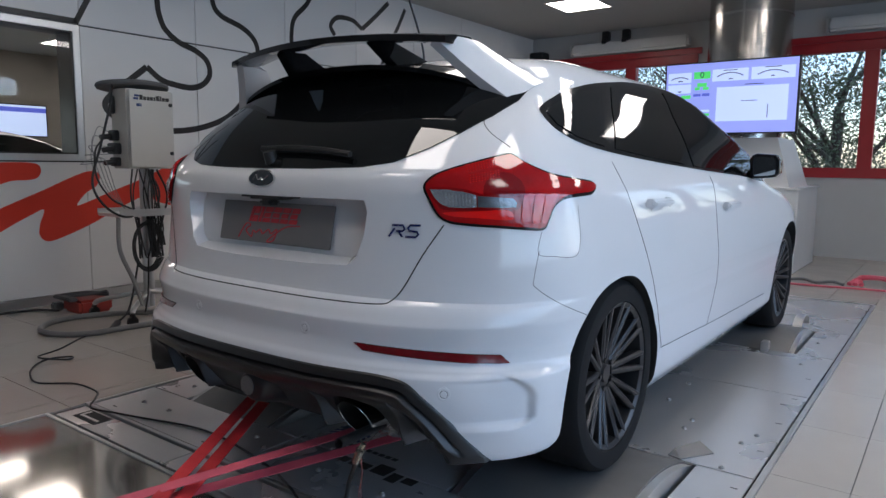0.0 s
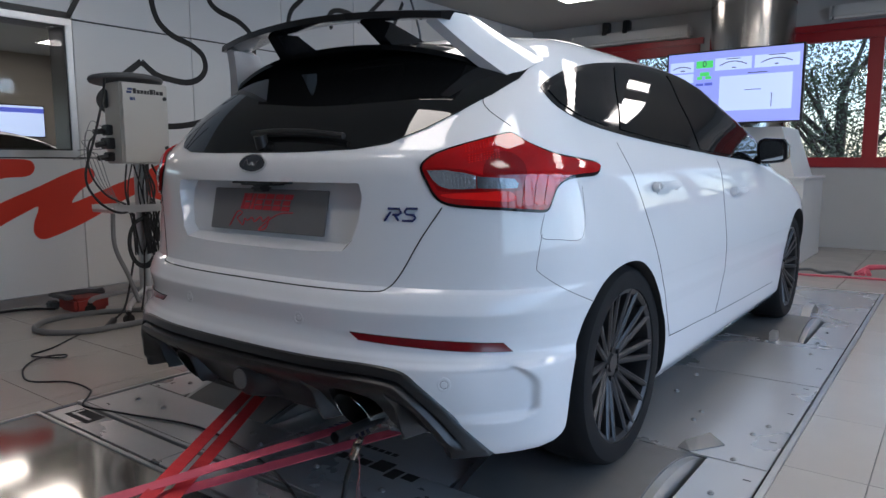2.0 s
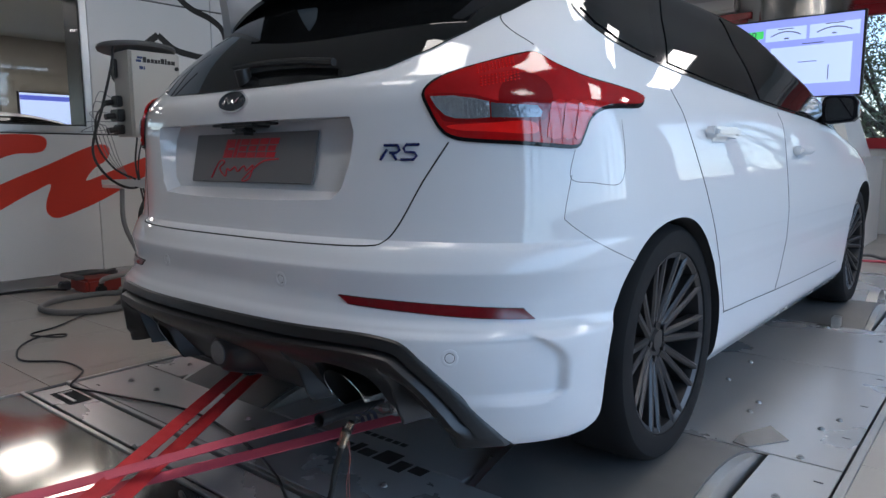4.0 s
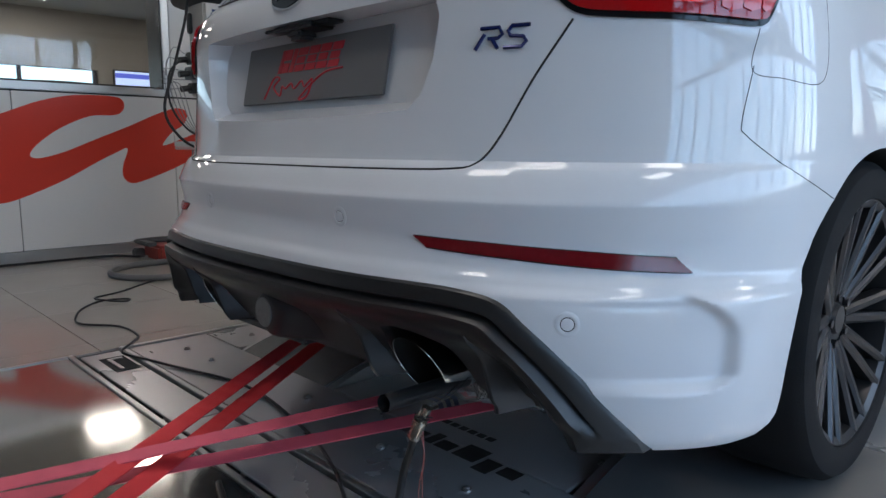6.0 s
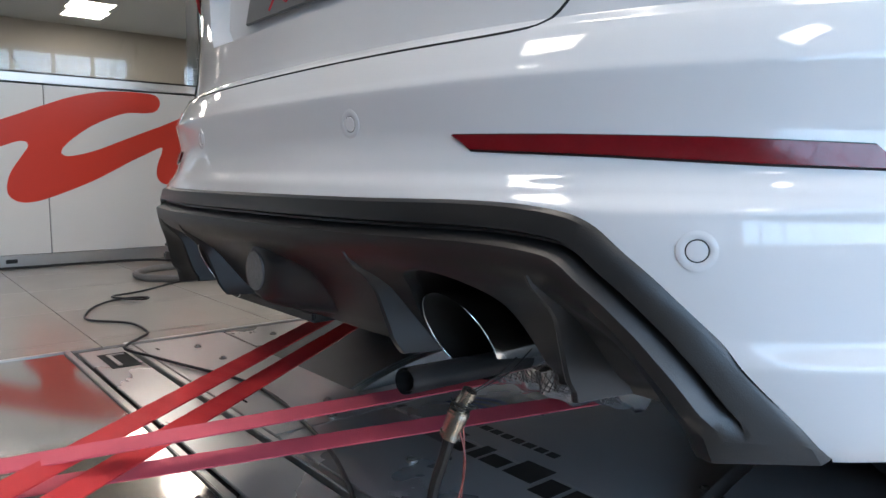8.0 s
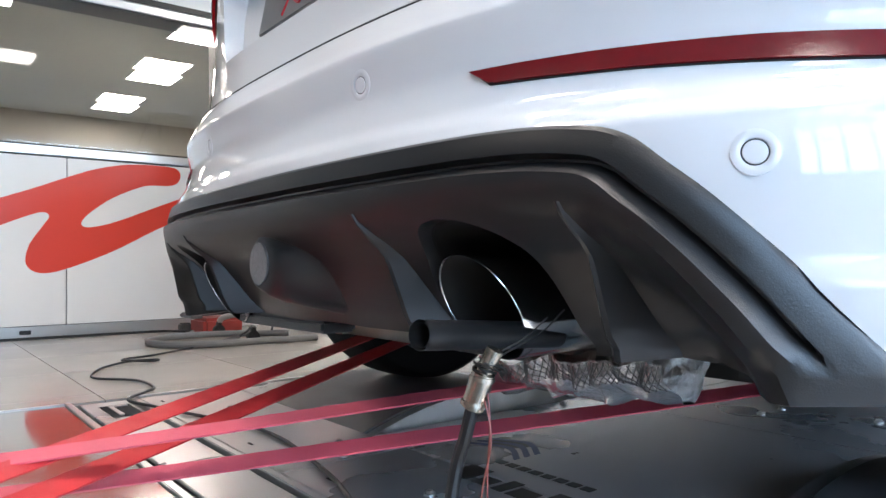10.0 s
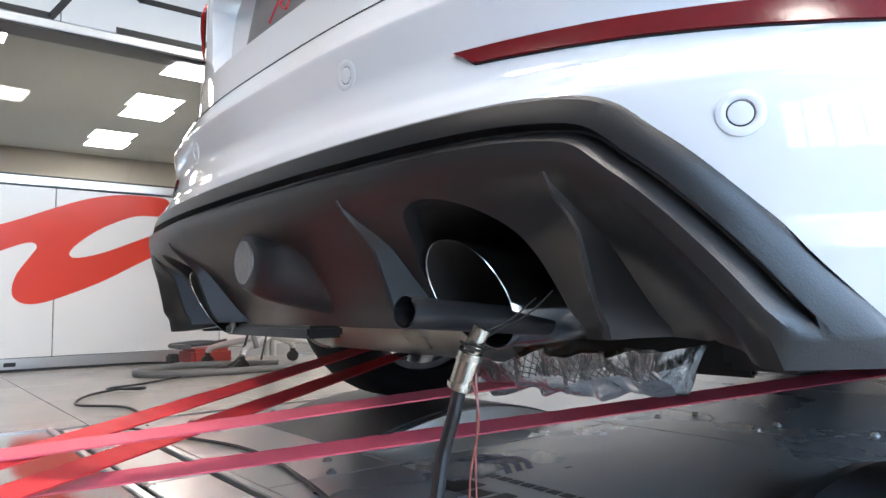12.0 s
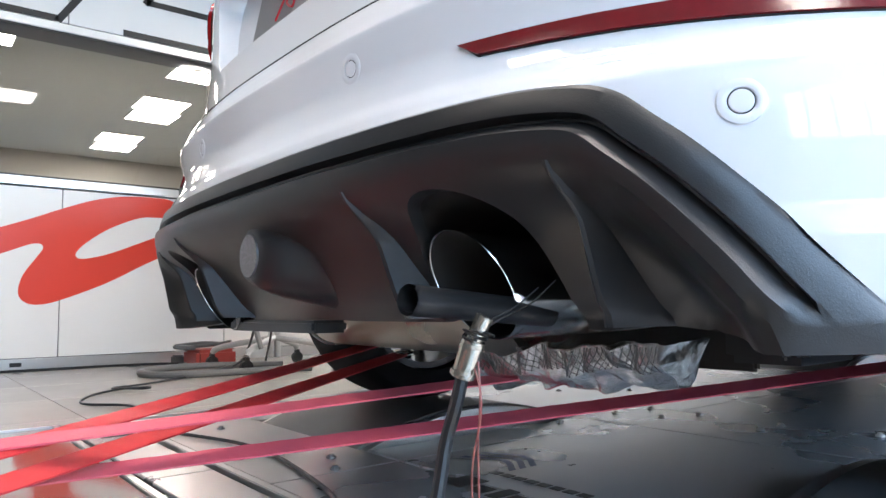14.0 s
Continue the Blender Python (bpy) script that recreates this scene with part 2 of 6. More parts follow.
# ---- white wall panels ----
SEAMS = [0.345 + 1.005 * k for k in range(-5, 9)]
ROWS_Z = [(0.072, 1.072), (1.084, 2.096), (2.108, 2.998)]
for y0, y1 in zip(SEAMS, SEAMS[1:]):
    for r, (z0, z1) in enumerate(ROWS_Z):
        if r == 1 and y0 < 1.3 and y1 > -1.0:
            continue
        part("panel", new_box((XL - 0.024, y0 + 0.003, z0), (XL, min(y1, YF) - 0.003, z1), 0.0025), PANEL, wall_west, smooth=0)
bm = bmesh.new()
box(bm, (XL - 0.024, YN, 0.0), (XL + 0.012, YF, 0.068), 0.003)
tr = structure("baseboard", bm, ALU, "grey metal cable trunking along the wall")
part("socket", new_box((XL + 0.011, 0.10, 0.024), (XL + 0.016, 0.16, 0.048), 0.002), BLACK_PLASTIC, tr)
win_w = tagged(new("window_5"), "window to the next test room in a grey aluminium frame", "", "", "structure")
bm = bmesh.new()
Y0, Y1, Z0, Z1 = -0.655, 1.342, 1.082, 2.098
for lo, hi in (((Y0, Z0), (Y1, Z0 + 0.05)), ((Y0, Z1 - 0.05), (Y1, Z1)), ((Y0, Z0 + 0.05), (Y0 + 0.05, Z1 - 0.05)), ((Y1 - 0.05, Z0 + 0.05), (Y1, Z1 - 0.05))):
    box(bm, (XL - 0.024, *lo), (XL + 0.014, *hi), 0.003)
part("window_frame", bm, ALU, win_w, "grey aluminium frame")
bm = bmesh.new()
for lo, hi in (((Y0 + 0.05, Z0 + 0.05), (Y1 - 0.05, Z0 + 0.062)), ((Y0 + 0.05, Z1 - 0.062), (Y1 - 0.05, Z1 - 0.05)), ((Y1 - 0.062, Z0 + 0.062), (Y1 - 0.05, Z1 - 0.062))):
    box(bm, (XL - 0.02, *lo), (XL + 0.004, *hi))
part("gasket", bm, BLACK_FILM, win_w, "black rubber gasket")
part("pane", new_box((XL - 0.018, Y0 + 0.05, Z0 + 0.05), (XL - 0.008, Y1 - 0.05, Z1 - 0.05)), GLASS, win_w, "clear glass pane").visible_shadow = False


# ---- graphics on the panels ----
from mathutils.geometry import delaunay_2d_cdt


def wall_place(u, v, d):
    return Vector((XL + 0.0008 + 0.0012 * d, u, v))


def film(outline, material, name="graphic", n=5):
    bm = bmesh.new()
    pts = rounded(outline, n)
    v, _, f, *_ = delaunay_2d_cdt(pts, [(i, (i + 1) % len(pts)) for i in range(len(pts))], [], 1, 1e-5)
    vs = [bm.verts.new(wall_place(p[0], p[1], 1)) for p in v]
    for face in f:
        bm.faces.new([vs[i] for i in face])
    part(name, bm, material, wall_west, smooth=0)


def ribbon(pts, width, material, n=6, name="graphic"):
    """A drawn line of even width on the wall."""
    line = curve_points([(0, a, b) for a, b in pts], n)
    bm = bmesh.new()
    prev = None
    for i, p in enumerate(line):
        t = (line[min(i + 1, len(line) - 1)] - line[max(i - 1, 0)]).normalized()
        s = Vector((0, -t.z, t.y)) * width / 2
        cur = [bm.verts.new(wall_place(q.y, q.z, 1)) for q in (p + s, p - s)]
        if prev:
            bm.faces.new((prev[0], prev[1], cur[1], cur[0]))
        prev = cur
    part(name, bm, material, wall_west, smooth=0)


film([(-0.75, 0.55), (-0.3, 0.70), (0.12, 0.86), (0.33, 0.95), (0.51, 1.02), (0.70, 1.062), (0.90, 1.068), (0.99, 1.055), (1.015, 1.01), (0.99, 0.96), (0.93, 0.94), (0.79, 0.93), (0.61, 0.85), (0.48, 0.755), (0.425, 0.69),
      (0.44, 0.66), (0.50, 0.662), (0.63, 0.70), (0.83, 0.785), (1.04, 0.872), (1.2, 0.945), (1.34, 0.998), (1.42, 1.0), (1.45, 0.96), (1.42, 0.89), (1.33, 0.83), (1.265, 0.75), (1.31, 0.752), (1.56, 0.85), (1.79, 0.935), (2.0, 1.03), (2.12, 1.066), (2.21, 1.065), (2.24, 1.02),
      (2.21, 0.84), (2.185, 0.74), (2.08, 0.71), (1.95, 0.74), (1.8, 0.79), (1.55, 0.68), (1.34, 0.58), (1.13, 0.50), (1.03, 0.482), (0.98, 0.53), (0.985, 0.61), (1.015, 0.69), (1.01, 0.722), (0.92, 0.68), (0.82, 0.63), (0.60, 0.51), (0.36, 0.41),
      (0.24, 0.38), (0.165, 0.395), (0.13, 0.45), (0.15, 0.55), (0.215, 0.655), (0.25, 0.715), (0.215, 0.74), (0.10, 0.70), (-0.3, 0.52), (-0.75, 0.36)], RED_FILM)
LW = 0.05
ribbon([(2.0, 2.41), (2.01, 2.31), (2.06, 2.19), (2.18, 2.10), (2.35, 2.045), (2.46, 1.97), (2.485, 1.86), (2.42, 1.77), (2.30, 1.725), (2.14, 1.735), (2.01, 1.765), (1.885, 1.855)], LW, BLACK_FILM)
ribbon([(2.0, 2.41), (1.99, 2.6), (2.05, 2.9)], LW, BLACK_FILM, 3)
ribbon([(1.885, 1.855), (1.74, 1.74), (1.60, 1.63), (1.52, 1.52), (1.62, 1.42), (1.85, 1.36), (2.12, 1.345), (2.40, 1.39), (2.67, 1.50), (2.86, 1.68), (2.97, 1.88), (3.02, 2.08), (2.99, 2.22), (2.85, 2.32), (2.63, 2.385), (2.54, 2.48), (2.52, 2.7), (2.6, 2.95)], LW, BLACK_FILM)
ribbon([(3.8, 2.92), (3.65, 2.68), (3.48, 2.51), (3.44, 2.31), (3.47, 2.15), (3.62, 1.95)], LW, BLACK_FILM)
ribbon([(4.04, 2.43), (3.98, 2.52), (4.08, 2.62), (4.30, 2.63), (4.46, 2.56)], LW, BLACK_FILM)
ribbon([(4.46, 2.56), (4.69, 2.74), (4.9, 2.92)], LW, BLACK_FILM, 2)
ribbon([(4.78, 2.2), (4.9, 2.41), (5.08, 2.69), (5.2, 2.9)], LW, BLACK_FILM, 2)
for pts in ([(-0.6, 2.128), (0.29, 2.128)], [(0.285, 2.112), (0.42, 2.32), (0.6, 2.6)], [(0.66, 2.128), (1.335, 2.128)], [(1.32, 2.112), (1.42, 2.30), (1.56, 2.56)], [(1.40, 2.365), (0.80, 2.365)], [(0.79, 2.35), (0.86, 2.46), (1.0, 2.7)]):
    ribbon(pts, 0.042, BLACK_FILM, 2)

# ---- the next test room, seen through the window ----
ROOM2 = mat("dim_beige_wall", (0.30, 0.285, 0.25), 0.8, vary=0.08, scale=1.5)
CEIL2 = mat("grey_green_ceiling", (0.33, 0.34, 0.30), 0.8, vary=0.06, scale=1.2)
X2 = -12.0
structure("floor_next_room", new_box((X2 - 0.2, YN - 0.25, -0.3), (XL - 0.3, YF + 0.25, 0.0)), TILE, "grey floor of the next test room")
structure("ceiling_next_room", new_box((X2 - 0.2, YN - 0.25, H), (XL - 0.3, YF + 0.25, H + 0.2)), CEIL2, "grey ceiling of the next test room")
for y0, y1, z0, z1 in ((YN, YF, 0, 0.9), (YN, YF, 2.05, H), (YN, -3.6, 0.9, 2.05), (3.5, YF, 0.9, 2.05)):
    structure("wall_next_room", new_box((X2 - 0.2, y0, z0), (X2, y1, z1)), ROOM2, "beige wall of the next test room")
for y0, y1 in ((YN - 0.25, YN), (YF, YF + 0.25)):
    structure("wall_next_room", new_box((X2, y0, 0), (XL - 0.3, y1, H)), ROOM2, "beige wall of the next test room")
win2 = tagged(new("window_6"), "long window band of the next test room", "", "", "structure")
for i in range(7):
    part("mullion", new_box((X2 - 0.12, -3.58 + 1.175 * i - 0.03, 0.9), (X2 - 0.05, -3.58 + 1.175 * i + 0.03, 2.05)), DARK_BAR, win2, smooth=0)
# ---- the car ----
def smooth_table(rows):
    """Smooth functions of height from rows of (z, values...)."""
    a = np.array(rows, float)

    def f(z, k):
        x, y = a[:, 0], a[:, k]
        d = np.diff(y) / np.diff(x)
        m = np.r_[d[0], np.where(d[:-1] * d[1:] > 0, 2 * d[:-1] * d[1:] / np.where(d[:-1] + d[1:] == 0, 1, d[:-1] + d[1:]), 0), d[-1]]
        i = int(np.clip(np.searchsorted(x, z) - 1, 0, len(x) - 2))
        h = x[i + 1] - x[i]
        t = (z - x[i]) / h
        return (2 * t ** 3 - 3 * t * t + 1) * y[i] + (t ** 3 - 2 * t * t + t) * h * m[i] + (3 * t * t - 2 * t ** 3) * y[i + 1] + (t ** 3 - t * t) * h * m[i + 1]

    return f


# height, y of the tail, half width, depth of the rear corner
TAIL = smooth_table([
    (0.24, 0.045, 0.835, 0.49), (0.30, -0.018, 0.874, 0.495), (0.40, -0.042, 0.889, 0.51), (0.48, -0.051, 0.896, 0.53), (0.515, -0.051, 0.898, 0.555), (0.535, -0.047, 0.899, 0.63), (0.555, -0.036, 0.901, 0.665),
    (0.59, -0.024, 0.904, 0.66), (0.598, -0.023, 0.904, 0.655), (0.65, -0.027, 0.906, 0.62), (0.66, -0.022, 0.907, 0.61), (0.705, 0.006, 0.908, 0.59),
    (0.715, 0.022, 0.908, 0.58), (0.80, 0.036, 0.905, 0.56), (0.90, 0.043, 0.895, 0.55),
    (1.0, 0.045, 0.878, 0.52), (1.05, 0.055, 0.855, 0.5), (1.10, 0.10, 0.828, 0.46), (1.20, 0.20, 0.772, 0.42), (1.30, 0.32, 0.705, 0.40),
    (1.40, 0.44, 0.642, 0.38), (1.43, 0.53, 0.612, 0.36), (1.45, 0.65, 0.58, 0.36), (1.475, 0.84, 0.51, 0.36), (1.497, 1.04, 0.41, 0.34), (1.515, 1.28, 0.27, 0.25), (1.524, 1.50, 0.10, 0.1)])
NOSE = smooth_table([(0.24, 4.25), (0.3, 4.3), (0.6, 4.33), (0.8, 4.2), (0.92, 3.9), (1.0, 3.45), (1.06, 3.25), (1.2, 2.95), (1.35, 2.6), (1.44, 2.3),
                     (1.475, 2.14), (1.497, 2.02), (1.515, 1.85), (1.524, 1.64)])
HUBS = [(0.80, 0.392), (3.447, 0.392)]


def step_to(x, a, b):
    t = max(0, min(1, (x - a) / (b - a)))
    return t * t * (3 - 2 * t)


def outline(z):
    """Half the plan of the body at a height, from the tail's middle round to the nose's middle."""
    yr, w, b = (TAIL(z, k) for k in (1, 2, 3))
    yf = NOSE(z, 1)
    b = min(b, 0.42 * (yf - yr))
    n, pts = 2.7, []
    for i in range(140):
        a = math.pi / 2 * i / 139
        pts.append((w * math.sin(a) ** (2 / n), yr + b - b * math.cos(a) ** (2 / n)))
    bf = min(0.8 - 0.42 * step_to(z, 0.98, 1.15), 0.45 * (yf - yr))
    y0, y1 = yr + b, yf - bf
    pts += [(w, y0 + (y1 - y0) * i / 60) for i in range(1, 60)]
    for i in range(20):
        a = math.pi / 2 * i / 19
        pts.append((w * math.cos(a) ** (2 / 2.4), y1 + bf * math.sin(a) ** (2 / 2.4)))
    return pts


car = thing("car", "white hot hatchback with black diffuser strapped on the dynamometer", "car")


def body_mesh():
    bm = bmesh.new()
    levels = sorted(set([round(0.24 + 0.0125 * i, 4) for i in range(102)] + [round(0.355 + 0.005 * i, 4) for i in range(75)] + [round(0.4825 + 0.005 * i, 4) for i in range(16)] + [1.507, 1.511, 1.515, 1.518, 1.521, 1.524]))
    rings = []
    for z in levels:
        half = outline(z)
        full = half + [(-x, y) for x, y in half[-2:0:-1]]
        ring = []
        for x, y in full:
            # the scooped corner of the bumper, behind the wheel
            u = (abs(x) + y) * math.sqrt(0.5)
            side = 0.80 - 0.06 * max(0, (z - 0.46) / 0.06) ** 2 - (0.05 * max(0, (0.41 - z) / 0.03) ** 2)
            dent = 0.017 * step_to(u, 0.46, 0.72) * (1 - step_to(u, side - 0.03, side + 0.004)) * (1 - step_to(z, 0.508, 0.538)) * step_to(z, 0.375, 0.405) if y < 0.6 and abs(x) > 0.4 else 0
            ring.append(bm.verts.new((x - math.copysign(dent * 0.72, x), y + dent * 0.72, z)))
        rings.append(ring)
    for a, b in zip(rings, rings[1:]):
        for k in range(len(a)):
            j = (k + 1) % len(a)
            bm.faces.new((a[k], a[j], b[j], b[k]))
    bm.faces.new(rings[0][::-1])
    bm.faces.new(rings[-1])
    return bm


from mathutils.bvhtree import BVHTree

shell_bm = body_mesh()
bmesh.ops.recalc_face_normals(shell_bm, faces=shell_bm.faces[:])
shell_bm.normal_update()
SHELL = BVHTree.FromBMesh(shell_bm)
body = part("body", shell_bm, [WHITE_PAINT, DARK], car, "glossy white painted car body", 30)


def on_tail(x, z, off=0.0):
    """The point of the body seen from behind at x, z, lifted off it by off."""
    p, n, _, _ = SHELL.ray_cast(Vector((x, -2, z)), Vector((0, 1, 0)))
    return p + n * off if p else Vector((x, 0.3, z))


def on_side(y, z, s, off=0.0):
    p, n, _, _ = SHELL.ray_cast(Vector((2 * s, y, z)), Vector((-s, 0, 0)))
    return p + n * off if p else Vector((0.5 * s, y, z))


def cylinder_cutter(a, b, r, seg=64):
    bm = bmesh.new()
    rod(bm, a, b, r, seg)
    return mesh_ob("cutter", bm, DARK)


DIAG = (-math.sqrt(0.5), math.sqrt(0.5))
TAILWARD, SIDEWARD = (0.0, 1.0), (-1.0, 0.0)


def on_body(u, z, d, off=0.0):
    """The point of the body met in the level direction d, at u across it and height z."""
    e = (d[1], -d[0])
    p, n, _, _ = SHELL.ray_cast(Vector((e[0] * u - d[0] * 4, e[1] * u - d[1] * 4, z)), Vector((d[0], d[1], 0)))
    if not p:
        return None
    if n.x * d[0] + n.y * d[1] > 0:
        n = -n
    return p + n * off


def patch(outline, place, step=0.025, thick=0.006, extra=()):
    """A plate that follows a surface: place(u, v, off) gives the point lifted by off."""
    rim = dense(outline, step)
    us, vs = [p[0] for p in rim], [p[1] for p in rim]
    inner = []
    for i in range(int((max(us) - min(us)) / step) + 1):
        for j in range(int((max(vs) - min(vs)) / step) + 1):
            inner.append(Vector((min(us) + (i + 0.5) * step, min(vs) + (j + 0.5) * step)))
    v, e, f, *_ = delaunay_2d_cdt(rim + inner + [Vector(p) for p in extra], [(i, (i + 1) % len(rim)) for i in range(len(rim))], [], 1, 1e-5)
    bm = bmesh.new()
    used = sorted({i for face in f for i in face})
    top = {i: bm.verts.new(place(v[i][0], v[i][1], thick)) for i in used}
    for face in f:
        try:
            bm.faces.new([top[i] for i in face])
        except ValueError:
            pass
    low = {}
    for edge in [k for k in bm.edges if k.is_boundary]:
        for w in edge.verts:
            if w not in low:
                low[w] = None
    back = {top[i]: i for i in top}
    for w in low:
        i = back[w]
        low[w] = bm.verts.new(place(v[i][0], v[i][1], -0.004))
    for edge in [k for k in bm.edges if k.is_boundary and k.verts[0] in low]:
        a, b = edge.verts
        bm.faces.new((a, b, low[b], low[a]))
    return bm


def mirrored(bm):
    c = bm.copy()
    for v in c.verts:
        v.co.x = -v.co.x
    return c


def both(name, make, material, parent, label="", smooth=35):
    """The part on the right side and its mirror image on the left."""
    bm = make()
    c = mirrored(bm)
    return part(name, bm, material, parent, label, smooth), part(name, c, material, parent, label, smooth)


def seam_line(pts, d, r=0.0019, n=6):
    """A narrow dark gap along points (u, z) on the body."""
    line = [on_body(p[0], p[1], d, -0.0006) for p in curve_points([(u, z, 0) for u, z in pts], n)]
    bm = bmesh.new()
    tube(bm, [p for p in line if p], r, 6, 1, False)
    return bm


def prism_cutter(outline, y0, y1):
    bm = bmesh.new()
    prism(bm, outline, lambda u, v, d: Vector((u, y0 + (y1(u, v) - y0 if callable(y1) else y1 - y0) * d, v)), 1)
    bmesh.ops.recalc_face_normals(bm, faces=bm.faces[:])
    return mesh_ob("cutter", bm, DARK)


HALF_EDGE = [(0.0, 0.523), (0.30, 0.523), (0.48, 0.524), (0.565, 0.518), (0.605, 0.506), (0.636, 0.480), (0.668, 0.449), (0.711, 0.396), (0.733, 0.364), (0.758, 0.326), (0.769, 0.303), (0.775, 0.288)]
RIGHT = [(p.x, p.y) for p in curve_points([(x, z, 0) for x, z in HALF_EDGE], 5)]
EDGE = [(-x, z) for x, z in RIGHT[:0:-1]] + RIGHT
RECESS = [(-0.385, 0.985), (0.385, 0.985), (0.40, 0.95), (0.395, 0.90), (0.375, 0.84), (0.345, 0.815), (-0.345, 0.815), (-0.375, 0.84), (-0.395, 0.90), (-0.40, 0.95)]
bottom = new_box((-0.70, 0.16, 0.1), (0.70, 4.0, 0.37))
ARCH = [(0.386, 0.34), (0.384, 0.42), (0.396, 0.50), (0.424, 0.56), (0.452, 0.615), (0.492, 0.664), (0.55, 0.703), (0.63, 0.728), (0.72, 0.738), (0.80, 0.734), (0.87, 0.714), (0.94, 0.672), (1.0, 0.618), (1.06, 0.545), (1.11, 0.475), (1.14, 0.40)]
LIP = [(-0.6, 0.1), (-0.6, 0.287), (0.30, 0.282), (0.345, 0.287), (0.375, 0.302), (0.387, 0.32)]


def side_cutter(outline, x0, x1):
    bm = bmesh.new()
    prism(bm, outline, lambda u, v, d: Vector((x0 + (x1 - x0) * d, u, v)), 1)
    bmesh.ops.recalc_face_normals(bm, faces=bm.faces[:])
    return mesh_ob("cutter", bm, DARK)


arch_line = [(p.x, p.y) for p in curve_points([(y, z, 0) for y, z in ARCH], 3)]
cutters = [side_cutter([(1.15, 0.1)] + [(0.386, 0.1)] + arch_line + [(1.15, 0.32)], s * 0.5, s * 1.2) for s in (1, -1)]
cutters += [cylinder_cutter((s * 0.5, HUBS[1][0], HUBS[1][1] + 0.01), (s * 1.2, HUBS[1][0], HUBS[1][1] + 0.01), 0.352) for s in (1, -1)]
cutters.append(side_cutter(LIP + [(0.40, 0.1)], -1.2, 1.2))
cutters.append(prism_cutter(EDGE + [(0.70, 0.1), (-0.70, 0.1)], -0.6, 0.34))
cutters.append(mesh_ob("cutter", bottom, DARK))
bm = bmesh.new()
prism(bm, RECESS, lambda u, v, d: Vector((u * (1 + 0.75 * (1 - d)), -0.5 + (0.592 + (v - 0.83) * 0.2) * d, v if v > 0.9 else 0.9 + (v - 0.9) * (1 + 3.0 * (1 - d)))), 1)
bmesh.ops.recalc_face_normals(bm, faces=bm.faces[:])
cutters.append(mesh_ob("cutter", bm, DARK))
cut(body, cutters)
body.data.materials.clear()
for m in (WHITE_PAINT, DARK):
    body.data.materials.append(m)
for f in body.data.polygons:
    c = f.center
    _, _, _, dist = SHELL.find_nearest(c)
    recess = abs(c.x) < 0.48 and 0.76 < c.z < 1.0 and c.y < 0.2
    f.material_index = 1 if (dist > 0.004 and not recess) or (f.normal.z < -0.9 and c.z < 0.3) else 0
    f.use_smooth = True
body.data.set_sharp_from_angle(angle=radians(28))


